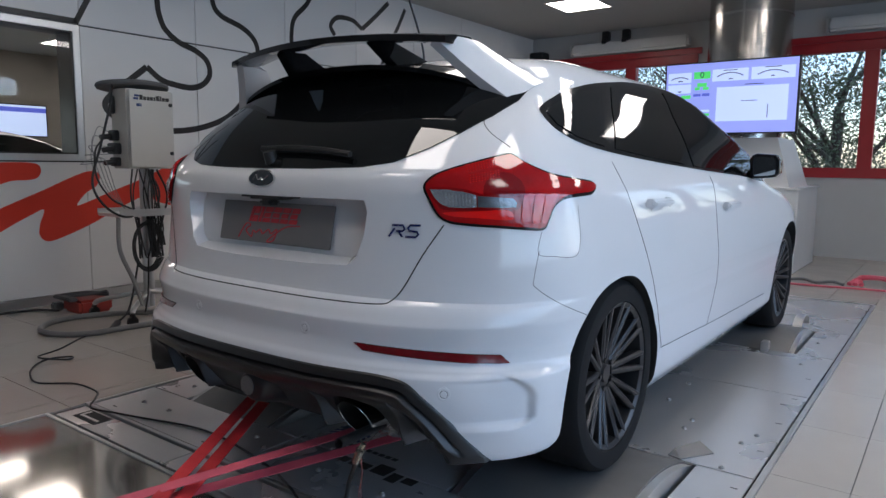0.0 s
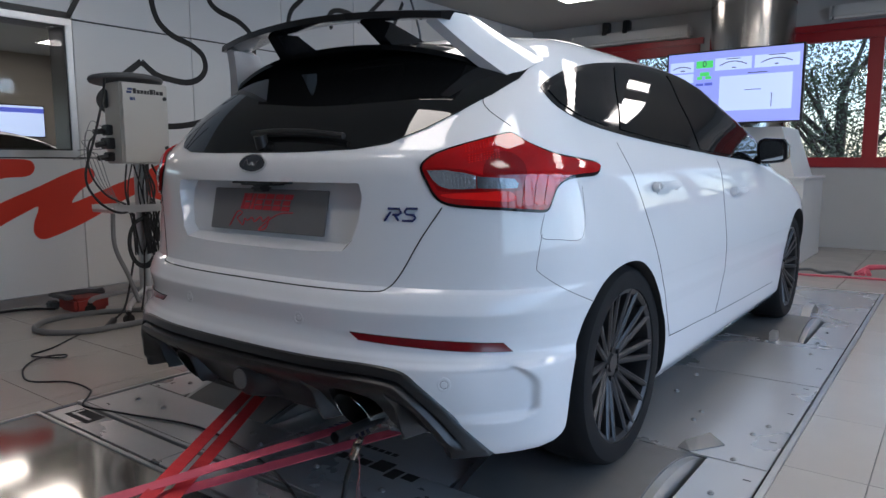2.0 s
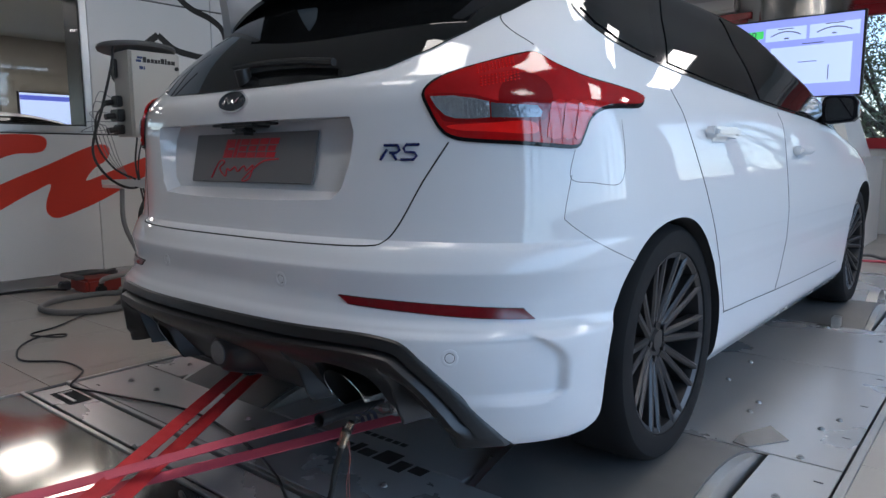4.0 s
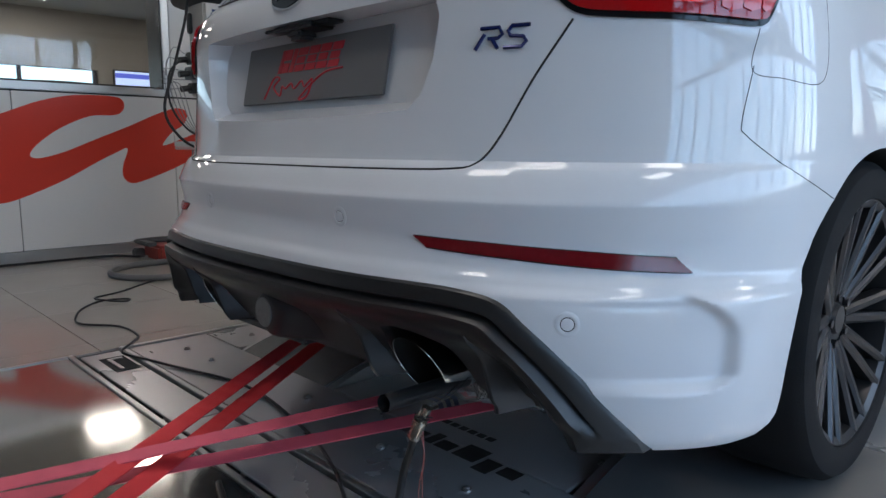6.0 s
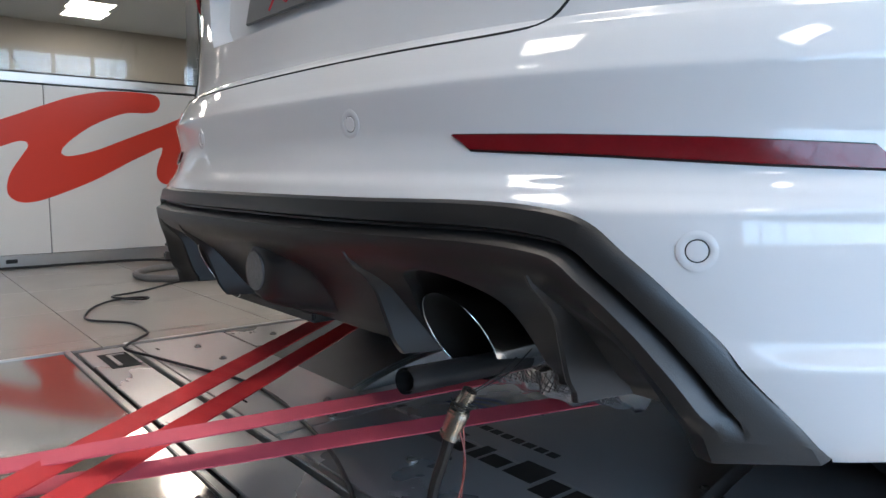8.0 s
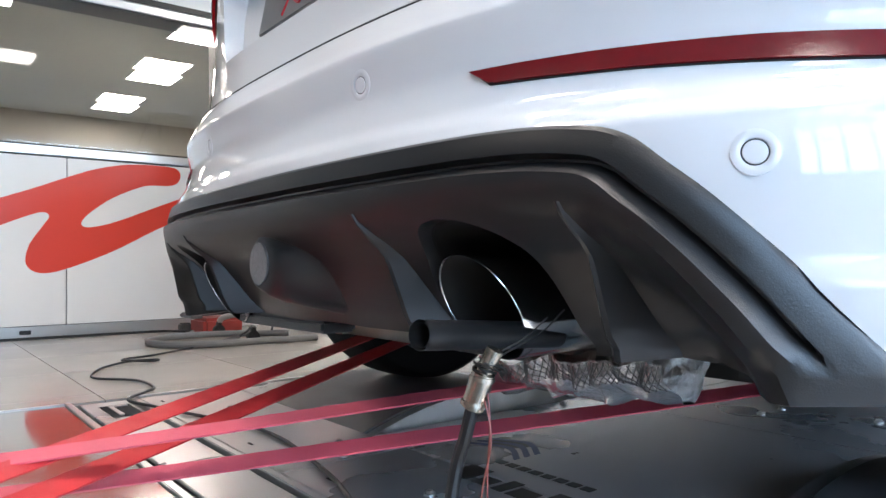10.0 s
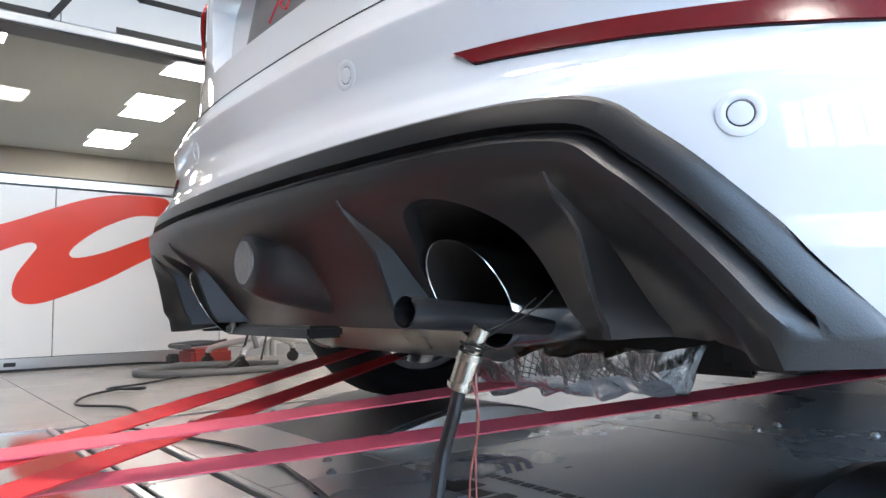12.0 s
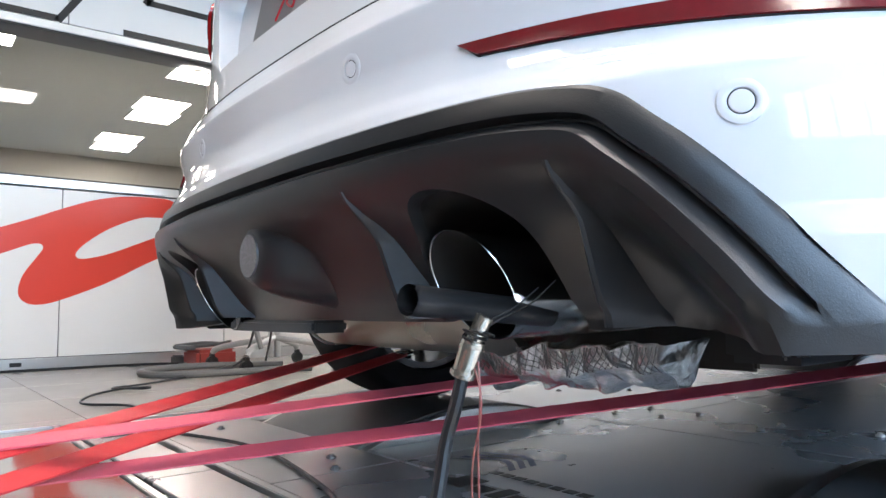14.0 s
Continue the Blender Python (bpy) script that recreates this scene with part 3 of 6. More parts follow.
def wheel_parts(parent):
    """A tyre with a multi-spoke rim; the outer side faces +x."""
    bm = bmesh.new()
    prof = [(-0.115, 0.245), (-0.118, 0.275), (-0.112, 0.305), (-0.095, 0.32), (-0.06, 0.325), (0.06, 0.325), (0.095, 0.32), (0.112, 0.305), (0.118, 0.275), (0.112, 0.250), (0.10, 0.243), (-0.1, 0.243)]
    seg = 72
    rings = [[bm.verts.new((x, r * math.cos(2 * math.pi * k / seg), r * math.sin(2 * math.pi * k / seg))) for x, r in prof] for k in range(seg)]
    for k in range(seg):
        a, b = rings[k], rings[(k + 1) % seg]
        for i in range(len(prof)):
            j = (i + 1) % len(prof)
            bm.faces.new((a[i], a[j], b[j], b[i]))
    tyre = part("tyre", bm, RUBBER, parent, "black low-profile tyre")
    bm = bmesh.new()
    prof = [(0.105, 0.252), (0.108, 0.245), (0.10, 0.232), (0.06, 0.225), (-0.09, 0.222), (-0.09, 0.24), (0.095, 0.244)]
    rings = [[bm.verts.new((x, r * math.cos(2 * math.pi * k / seg), r * math.sin(2 * math.pi * k / seg))) for x, r in prof] for k in range(seg)]
    for k in range(seg):
        a, b = rings[k], rings[(k + 1) % seg]
        for i in range(len(prof)):
            j = (i + 1) % len(prof)
            bm.faces.new((a[i], a[j], b[j], b[i]))
    part("rim", bm, RIM, parent, "dark grey alloy rim")
    for k in range(10):
        bm = bmesh.new()
        a = 2 * math.pi * k / 10
        for w in (-0.072, 0.072):
            ca, sa = math.cos(a), math.sin(a)
            e = a + w * 1.6
            p0 = Vector((0.062, 0.05 * math.cos(a + w * 2), 0.05 * math.sin(a + w * 2)))
            p1 = Vector((0.102, 0.244 * math.cos(e), 0.244 * math.sin(e)))
            side = Vector((0, -math.sin(a), math.cos(a)))
            vs = []
            for p, h, d in ((p0, 0.0115, 0.03), (p1, 0.0105, 0.028)):
                for sx, sy in ((0, -1), (0.006, -0.45), (0.006, 0.45), (0, 1), (-d, 0.8), (-d, -0.8)):
                    vs.append(bm.verts.new(p + Vector((sx, 0, 0)) + side * h * sy))
            for i in range(6):
                j = (i + 1) % 6
                bm.faces.new((vs[i], vs[j], vs[6 + j], vs[6 + i]))
            bm.faces.new(vs[:6])
            bm.faces.new(vs[6:])
        part("spoke", bm, RIM, parent)
    bm = bmesh.new()
    rod(bm, (0.0, 0, 0), (0.064, 0, 0), 0.062, 32)
    rod(bm, (0.064, 0, 0), (0.072, 0, 0), 0.032, 24, 0.028)
    for k in range(5):
        a = 2 * math.pi * (k + 0.5) / 5
        rod(bm, (0.05, 0.05 * math.cos(a), 0.05 * math.sin(a)), (0.074, 0.05 * math.cos(a), 0.05 * math.sin(a)), 0.009, 6)
    part("hub", bm, RIM, parent)
    bm = bmesh.new()
    rod(bm, (-0.02, 0, 0), (0.0, 0, 0), 0.17, 48)
    part("brake_disc", bm, STEEL, parent, "grey steel brake disc")


for y, z in HUBS:
    for s in (1, -1):
        w = new("wheel")
        w.parent = car
        w.matrix_basis = pose(s * 0.765, y, z, 0, 0, 0 if s > 0 else 180)
        wheel_parts(w)

# ---- glass ----
def side_place(u, v, off):
    return on_body(u, v, SIDEWARD, off) or Vector((0.6, u, v))


def tail_place(u, v, off):
    return on_body(u, v, TAILWARD, off) or Vector((u, 0.4, v))


def diag_place(u, v, off):
    return on_body(u, v, DIAG, off) or Vector((0.6 * u, 0.6 * u, v))


GLOSS_BLACK = mat("gloss_black_trim", (0.010, 0.010, 0.011), 0.06, spec=0.3, vary=0.1)
half = [(0.0, 1.068), (0.20, 1.069), (0.38, 1.075), (0.47, 1.09), (0.545, 1.128), (0.60, 1.172), (0.645, 1.225), (0.664, 1.275), (0.655, 1.33), (0.60, 1.37), (0.4, 1.395), (0.2, 1.402), (0.0, 1.404)]
pane_out = half + [(-x, z) for x, z in half[-2:0:-1]]
rear_window = part("rear_window", patch(pane_out, tail_place, 0.03, 0.004), TINT, car, "dark tinted rear window")
DLO = [(0.503, 1.245), (0.508, 1.197), (0.59, 1.162), (0.776, 1.135), (1.147, 1.106), (1.783, 1.069), (2.33, 1.043), (2.72, 1.012), (2.90, 1.03), (2.80, 1.13), (2.6, 1.26), (2.35, 1.36),
       (2.05, 1.42), (1.744, 1.436), (1.406, 1.422), (1.156, 1.397), (0.944, 1.369), (0.723, 1.327), (0.60, 1.291), (0.535, 1.267)]
both("window_surround", lambda: patch(rounded(DLO, 4), side_place, 0.03, 0.003), GLOSS_BLACK, car, "gloss black window surround")
both("quarter_window", lambda: patch([(0.522, 1.243), (0.53, 1.205), (0.6, 1.175), (0.7, 1.158), (0.785, 1.148), (1.02, 1.355), (0.94, 1.352), (0.73, 1.312), (0.61, 1.277), (0.545, 1.256)], side_place, 0.03, 0.006), TINT, car, "dark tinted quarter window")
both("rear_door_window", lambda: patch([(0.866, 1.142), (1.147, 1.118), (1.51, 1.095), (1.675, 1.408), (1.406, 1.405), (1.15, 1.378)], side_place, 0.03, 0.006), TINT, car, "dark tinted door window")
both("front_door_window", lambda: patch([(1.625, 1.088), (1.783, 1.08), (2.3, 1.057), (2.62, 1.04), (2.58, 1.2), (2.48, 1.29), (2.3, 1.365), (2.0, 1.41), (1.775, 1.41)], side_place, 0.03, 0.006), TINT, car, "tinted front door window")
wind = [(0.0, 1.1), (0.5, 1.09), (0.72, 1.08), (0.66, 1.25), (0.58, 1.37), (0.4, 1.42), (0.0, 1.43)]
part("windscreen", patch(wind + [(-x, z) for x, z in wind[-2:0:-1]], lambda u, v, o: (on_body(-u, v, (0.0, -1.0), o) or Vector((u, 2.6, v))), 0.06, 0.004), TINT, car, "dark windscreen")

# ---- panel gaps ----
gap = [(0.638, 0.925), (0.588, 0.842), (0.545, 0.757), (0.515, 0.715), (0.48, 0.703), (0.31, 0.7), (0.0, 0.7)]
part("tailgate_gap", seam_line(gap + [(-x, z) for x, z in gap[-2::-1]], TAILWARD, 0.0022, 4), DARK, car)
both("rear_door_gap", lambda: seam_line([(0.795, 1.10), (0.813, 1.004), (0.875, 0.89), (0.967, 0.749), (1.07, 0.594), (1.165, 0.43), (1.20, 0.414), (1.5, 0.404), (1.765, 0.394), (2.2, 0.383), (2.9, 0.37)], SIDEWARD), DARK, car)
both("front_door_gap", lambda: seam_line([(1.80, 1.05), (1.79, 0.92), (1.795, 0.806), (1.825, 0.68), (1.83, 0.576), (1.80, 0.48), (1.764, 0.394)], SIDEWARD), DARK, car)
both("bumper_gap", lambda: seam_line([(0.808, 0.855), (0.792, 0.775), (0.80, 0.755), (0.855, 0.718), (0.92, 0.685), (0.985, 0.655)], DIAG, 0.0011), DARK, car)
both("fuel_flap_gap", lambda: seam_line([(0.816, 0.908), (0.806, 0.848), (0.86, 0.838), (0.92, 0.832), (0.943, 0.85), (0.948, 0.9), (0.94, 0.975)], DIAG, 0.0010), DARK, car)
both("hatch_corner_gap", lambda: seam_line([(0.742, 1.135), (0.70, 1.17), (0.682, 1.2), (0.69, 1.225)], DIAG, 0.0015), DARK, car)

# ---- tail lamps ----
RED_LENS = mat("red_lamp_lens", (0.34, 0.003, 0.004), 0.05, spec=0.3, coat=0.7, vary=0.5, scale=9, bump=0.03, bump_scale=260)
DEEP_RED = mat("deep_red_lens", (0.20, 0.002, 0.003), 0.06, coat=0.3, vary=0.3, scale=20, bump=0.08, bump_scale=180)
BRIGHT_RED = mat("bright_red_lens", (0.75, 0.008, 0.006), 0.06, coat=0.5, vary=0.3, scale=14, bump=0.03, bump_scale=320)
CLEAR_LENS = mat("clear_lamp_lens", (0.50, 0.53, 0.56), 0.12, metal=0.75, vary=0.45, scale=22, bump=0.9, bump_scale=120)
CHROME_RIB = mat("rib_silver", (0.7, 0.72, 0.75), 0.15, metal=0.9)
SMOKED = mat("smoked_lamp_lens", (0.16, 0.17, 0.19), 0.08, metal=0.6, coat=0.6, vary=0.4, scale=30, bump=0.5, bump_scale=140)
REFLECT_RED = mat("reflection_red_lens", (0.52, 0.012, 0.012), 0.10, coat=0.8, vary=0.35, scale=25, bump=0.12, bump_scale=60)
FOG_RED = mat("red_reflector", (0.14, 0.004, 0.007), 0.16, coat=0.2, vary=0.25, scale=60, bump=0.06, bump_scale=600)
LAMP_OUT = rounded([(0.496, 1.024), (0.514, 1.050), (0.556, 1.070), (0.653, 1.098), (0.722, 1.115), (0.746, 1.113), (0.775, 1.094), (0.81, 1.078), (0.86, 1.062), (0.94, 1.05), (1.0, 1.042), (1.022, 1.032), (1.022, 1.018), (0.995, 1.002), (0.93, 0.998),
                    (0.885, 0.992), (0.853, 0.972), (0.836, 0.935), (0.818, 0.911), (0.76, 0.913), (0.696, 0.918), (0.60, 0.924), (0.556, 0.932), (0.53, 0.952), (0.510, 0.988)], 3)


def shrunk(outline, k):
    c = sum((Vector(p) for p in outline), Vector((0, 0))) / len(outline)
    out = []
    for i, p in enumerate(outline):
        a, b = Vector(outline[i - 1]), Vector(outline[(i + 1) % len(outline)])
        t = (b - a).normalized()
        n = Vector((-t.y, t.x))
        out.append(tuple(Vector(p) - n * k))
    return out


def mirror_part(ob, parent):
    me = ob.data.copy()
    bm = bmesh.new()
    bm.from_mesh(me)
    for v in bm.verts:
        v.co.x = -v.co.x
    bmesh.ops.reverse_faces(bm, faces=bm.faces[:])
    bm.to_mesh(me)
    bm.free()
    o = new(ob.name.split(".")[0], me)
    o.parent = parent
    if ob.get("kind"):
        tagged(o, kind=ob["kind"])
    return o


lamp_parts = []
for flip in (0, 1):
    if not flip:
        lens = part("tail_lamp", patch(LAMP_OUT, diag_place, 0.012, 0.004), GLOSS_BLACK, car, "red tail lamp with clear reversing section")
        inner = shrunk(LAMP_OUT, 0.008)
        lamp_parts = [part("red_lens", patch(inner, diag_place, 0.010, 0.011), RED_LENS, lens, "glossy red lens")]

        def lamp_piece(name, outline, off, material, label, n=4):
            lamp_parts.append(part(name, patch(rounded(outline, n), diag_place, 0.008, off), material, lens, label))

        lamp_piece("reflector_bowl", [(0.706 + 0.056 * math.cos(a), 1.012 + 0.05 * math.sin(a)) for a in (2 * math.pi * k / 20 for k in range(20))], 0.0118, DEEP_RED, "dark red reflector bowl", 1)
        lamp_piece("brake_strip", [(0.550, 0.959), (0.63, 0.963), (0.716, 0.966), (0.725, 0.941), (0.64, 0.945), (0.572, 0.949)], 0.013, BRIGHT_RED, "bright red strip")
        lamp_piece("lamp_divider", [(0.510, 1.020), (0.595, 1.019), (0.66, 1.004), (0.735, 1.000), (0.742, 0.968), (0.645, 0.965), (0.552, 0.966), (0.532, 0.984)], 0.0125, DEEP_RED, "dark red surround")
        lamp_piece("reversing_lens", [(0.516, 1.016), (0.56, 1.0165), (0.60, 1.012), (0.632, 1.004), (0.634, 0.974), (0.60, 0.972), (0.566, 0.973), (0.545, 0.980), (0.528, 0.997)], 0.0145, CLEAR_LENS, "clear ribbed reversing lens", 1)
        lamp_piece("indicator_lens", [(0.635, 1.003), (0.68, 1.0), (0.728, 0.997), (0.738, 0.985), (0.735, 0.974), (0.69, 0.973), (0.637, 0.974)], 0.0143, SMOKED, "smoked clear indicator lens", 1)
        for k in range(9):
            u = 0.556 + 0.0085 * k
            lamp_piece("lens_rib", [(u, 0.977), (u + 0.003, 0.977), (u + 0.001, 1.008 - 0.0006 * k), (u - 0.002, 1.008 - 0.0006 * k)], 0.0155, CHROME_RIB, "", 1)
        bm = bmesh.new()
        for k in range(11):
            for m in range(4):
                for u0, z0, lean in ((0.618, 1.036, 0.0013), (0.612, 1.061, 0.0016)):
                    c = diag_place(u0 + 0.0075 * k, z0 + 0.0055 * m + lean * k, 0.0116)
                    box(bm, c - Vector((0.0014, 0.0014, 0.0014)), c + Vector((0.0014, 0.0014, 0.0014)))
        lamp_parts.append(tagged(part("dot_reflector", bm, BRIGHT_RED, lens, "grid of bright red dots", 0), kind="stuff"))
        # Three brighter red patches, painted where the lens reflects a window.
        for a, b, c, d in ((0.758, 0.787, 0.750, 0.779), (0.789, 0.818, 0.781, 0.806), (0.820, 0.858, 0.808, 0.822)):
            lamp_piece("side_reflection", [(a, 1.003), (b, 1.006), ((b + d) / 2 - 0.004, 0.968), (d, 0.932), (c, 0.934), ((a + c) / 2, 0.97)], 0.0133, REFLECT_RED, "brighter red patch painted where a window reflects", 2)
    else:
        left = mirror_part(lens, car)
        for p in lamp_parts:
            mirror_part(p, left)

# ---- bumper reflectors and sensors ----
FOG = [(0.427, 0.594), (0.55, 0.5905), (0.68, 0.585), (0.785, 0.578), (0.803, 0.556), (0.72, 0.5605), (0.60, 0.569), (0.455, 0.577)]
both("reflector_slot", lambda: patch(shrunk(FOG, -0.0016), tail_place, 0.006, 0.001), DARK, car)
both("rear_reflector", lambda: patch(FOG, tail_place, 0.006, 0.004), FOG_RED, car, "long dark red bumper reflector")


def disc_on(u, z, d, r, h, seg=28, ring=0.0):
    """A round cap on the body."""
    c, q = on_body(u, z, d, 0), on_body(u, z, d, 0.05)
    n = (q - c).normalized()
    bm = bmesh.new()
    prof = [(0, h), (r * 0.8, h), (r * 0.95, h * 0.8), (r, 0), (r, -0.006)]
    if ring:
        prof = [(ring, -0.004), (ring, h * 0.7), (ring + 0.002, h), (r - 0.003, h), (r, h * 0.5), (r, -0.006)]
    a = n.orthogonal().normalized()
    b = n.cross(a)
    rows = [[bm.verts.new(c + n * k + (a * math.cos(t) + b * math.sin(t)) * max(m, 1e-4)) for t in (2 * math.pi * i / seg for i in range(seg))] for m, k in prof]
    for x, y in zip(rows, rows[1:]):
        for i in range(seg):
            bm.faces.new((x[i], x[(i + 1) % seg], y[(i + 1) % seg], y[i]))
    bmesh.ops.remove_doubles(bm, verts=bm.verts[:], dist=2e-4)
    return bm


for u, z in ((0.256, 0.614), (0.692, 0.483)):
    both("sensor_seat", lambda: disc_on(u, z, TAILWARD, 0.0185, 0.0016, ring=0.0112), WHITE_PAINT, car)
    # Dark disc put in for the shade in the gap round the sensor.
    both("sensor_gap", lambda: disc_on(u, z, TAILWARD, 0.0107, 0.0004), DARK, car)
    both("parking_sensor", lambda: disc_on(u, z, TAILWARD, 0.0098, 0.0014), WHITE_PAINT, car, "small white parking sensor")

# ---- tailgate badge, plate, emblem ----
BADGE = mat("badge_dark", (0.03, 0.032, 0.036), 0.2, vary=0.3, scale=60)
CHROME = mat("chrome", (0.7, 0.7, 0.7), 0.12, metal=1.0)
oval = lambda a, b, n=40: [(a * math.cos(2 * math.pi * i / n), 1.036 + b * math.sin(2 * math.pi * i / n)) for i in range(n)]
badge = part("badge", patch(oval(0.061, 0.027), tail_place, 0.02, 0.006), CHROME, car, "dark oval badge with chrome rim")
part("badge_face", patch(oval(0.056, 0.0225), tail_place, 0.02, 0.008), BADGE, badge)
bm = bmesh.new()
tube(bm, [tail_place(u, z, 0.009) for u, z in ((-0.035, 1.03), (-0.022, 1.045), (-0.014, 1.035), (-0.005, 1.03), (0.004, 1.038), (0.012, 1.03), (0.022, 1.036), (0.034, 1.044))], 0.0016, 6, 4)
part("badge_mark", bm, CHROME, badge)
PLATE = mat("grey_plate", (0.16, 0.155, 0.155), 0.45, vary=0.06, scale=5, bump=0.06, bump_scale=400)
PLATE_RED = mat("plate_red", (0.50, 0.02, 0.03), 0.4, vary=0.1)
pl = part("number_plate", new_box((-0.264, -0.003, -0.066), (0.264, 0.003, 0.066), 0.002), PLATE, car, "grey plate with red marks")
pl.matrix_basis = pose(0.0, 0.0945, 0.895, -11.5)
x = -0.122
for k, w in enumerate((0.040, 0.014, 0.036, 0.036, 0.036, 0.036)):
    bm = bmesh.new()
    cells = {0: ((0, 0, 0.012, 0.05), (0.015, 0.0, w, 0.021), (0.015, 0.027, w, 0.05)), 1: ((0, 0, w, 0.05),)}.get(k, ((0, 0.034, w, 0.05), (0, 0.017, w * 0.85, 0.031), (0.0, 0.0, w, 0.014)))
    for x0, z0, x1, z1 in cells:
        prism(bm, [(x0 + z0 * 0.28, z0), (x1 + z0 * 0.28, z0), (x1 + z1 * 0.28, z1), (x0 + z1 * 0.28, z1)], lambda u, v, d: Vector((x + u, -0.0032 - 0.0015 * d, v - 0.0)), 1)
    part("plate_mark", bm, PLATE_RED, pl)
    x += w + 0.006
bm = bmesh.new()
tube(bm, [(a, -0.0036, c) for a, c in ((-0.165, -0.055), (-0.135, -0.01), (-0.11, -0.012), (-0.13, -0.03), (-0.10, -0.05), (-0.095, -0.03), (-0.08, -0.035), (-0.06, -0.025), (-0.045, -0.037), (-0.02, -0.022), (-0.005, -0.035), (0.02, -0.02), (0.01, -0.055), (-0.02, -0.06), (0.03, -0.025), (0.07, -0.008), (0.125, -0.004))], 0.0022, 6, 6)
part("plate_mark", bm, PLATE_RED, pl)
both("plate_lamp", lambda: new_box((0.05, 0.06, 0.977), (0.12, 0.1, 0.9835), 0.002), BLACK_PLASTIC, car)
bm = bmesh.new()
box(bm, (-0.075, 0.05, 0.972), (0.075, 0.115, 0.9838), 0.006)
box(bm, (-0.028, 0.056, 0.953), (0.028, 0.1, 0.975), 0.008)
part("tailgate_handle", bm, BLACK_PLASTIC, car, "black handle with camera above the plate")
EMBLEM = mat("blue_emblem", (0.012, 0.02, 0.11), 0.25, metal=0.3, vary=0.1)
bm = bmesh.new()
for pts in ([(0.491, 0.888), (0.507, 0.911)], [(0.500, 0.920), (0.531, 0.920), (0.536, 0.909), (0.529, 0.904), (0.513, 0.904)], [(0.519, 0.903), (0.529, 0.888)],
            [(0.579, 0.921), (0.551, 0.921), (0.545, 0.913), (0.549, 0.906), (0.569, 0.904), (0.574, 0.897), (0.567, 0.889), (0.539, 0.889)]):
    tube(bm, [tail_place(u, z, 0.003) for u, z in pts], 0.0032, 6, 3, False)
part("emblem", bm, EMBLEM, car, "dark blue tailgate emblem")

# ---- diffuser ----
DARKMETAL = mat("dark_link_metal", (0.03, 0.03, 0.032), 0.4, metal=0.4, vary=0.2, scale=30)
# Soot inside the pipes; in the pipe tunnel this dark is painted shade.
DARK_SOOT_SHADE = mat("dark_soot_shade_metal", (0.02, 0.018, 0.016), 0.6, metal=0.4, vary=0.4, scale=12)


def edge_gap(u, v):
    """Distance inwards from the diffuser's upper edge."""
    best = 9.0
    for (a, b), (c, d) in zip(EDGE, EDGE[1:]):
        dx, dz = c - a, d - b
        t = max(0, min(1, ((u - a) * dx + (v - b) * dz) / (dx * dx + dz * dz)))
        best = min(best, math.hypot(u - a - dx * t, v - b - dz * t))
    return best


def diffuser_place(u, v, off):
    """A place on the diffuser: a proud band, a groove, a lip and a field that tucks in below it."""
    g = edge_gap(u, v)
    p = on_body(max(-0.86, min(0.86, u)), max(v, 0.40), TAILWARD, 0) or Vector((u, 0.2, v))
    foot = step_to(v, 0.312, 0.335)
    y = -0.005 * step_to(g, 0.0, 0.004) - 0.004 * step_to(g, 0.004, 0.024)
    y += foot * (0.013 * step_to(g, 0.0255, 0.0295) - 0.021 * step_to(g, 0.032, 0.042))
    y += step_to(g, 0.042, 0.115) * (1 - step_to(abs(u), 0.60, 0.735)) * 0.13 * max(0.0, min(1.0, (0.475 - v) / 0.165)) + 0.010 * step_to(g, 0.05, 0.12)
    return Vector((u, p.y + y - off, v))


TUNNEL = [(0.487, 0.302), (0.487, 0.32), (0.488, 0.340), (0.488, 0.363), (0.486, 0.387), (0.478, 0.410), (0.464, 0.428), (0.441, 0.440), (0.410, 0.444), (0.379, 0.438), (0.352, 0.421), (0.333, 0.396), (0.325, 0.370), (0.323, 0.345), (0.325, 0.318)]
tunnel = [(p.x, p.y) for p in curve_points([(u, v, 0) for u, v in TUNNEL], 4)]
low = [(0.708, 0.287), (0.690, 0.287), (0.674, 0.289), (0.640, 0.296), (0.602, 0.302), (0.572, 0.306), (0.545, 0.305), (0.51, 0.301)] + tunnel + [(0.28, 0.309), (0.184, 0.309), (0.10, 0.309), (0.03, 0.311)]
lower_line = low + [(-u, v) for u, v in low[::-1]]
GROOVES = [0.004, 0.014, 0.024, 0.0255, 0.0295, 0.032, 0.037, 0.042, 0.046, 0.056, 0.075]


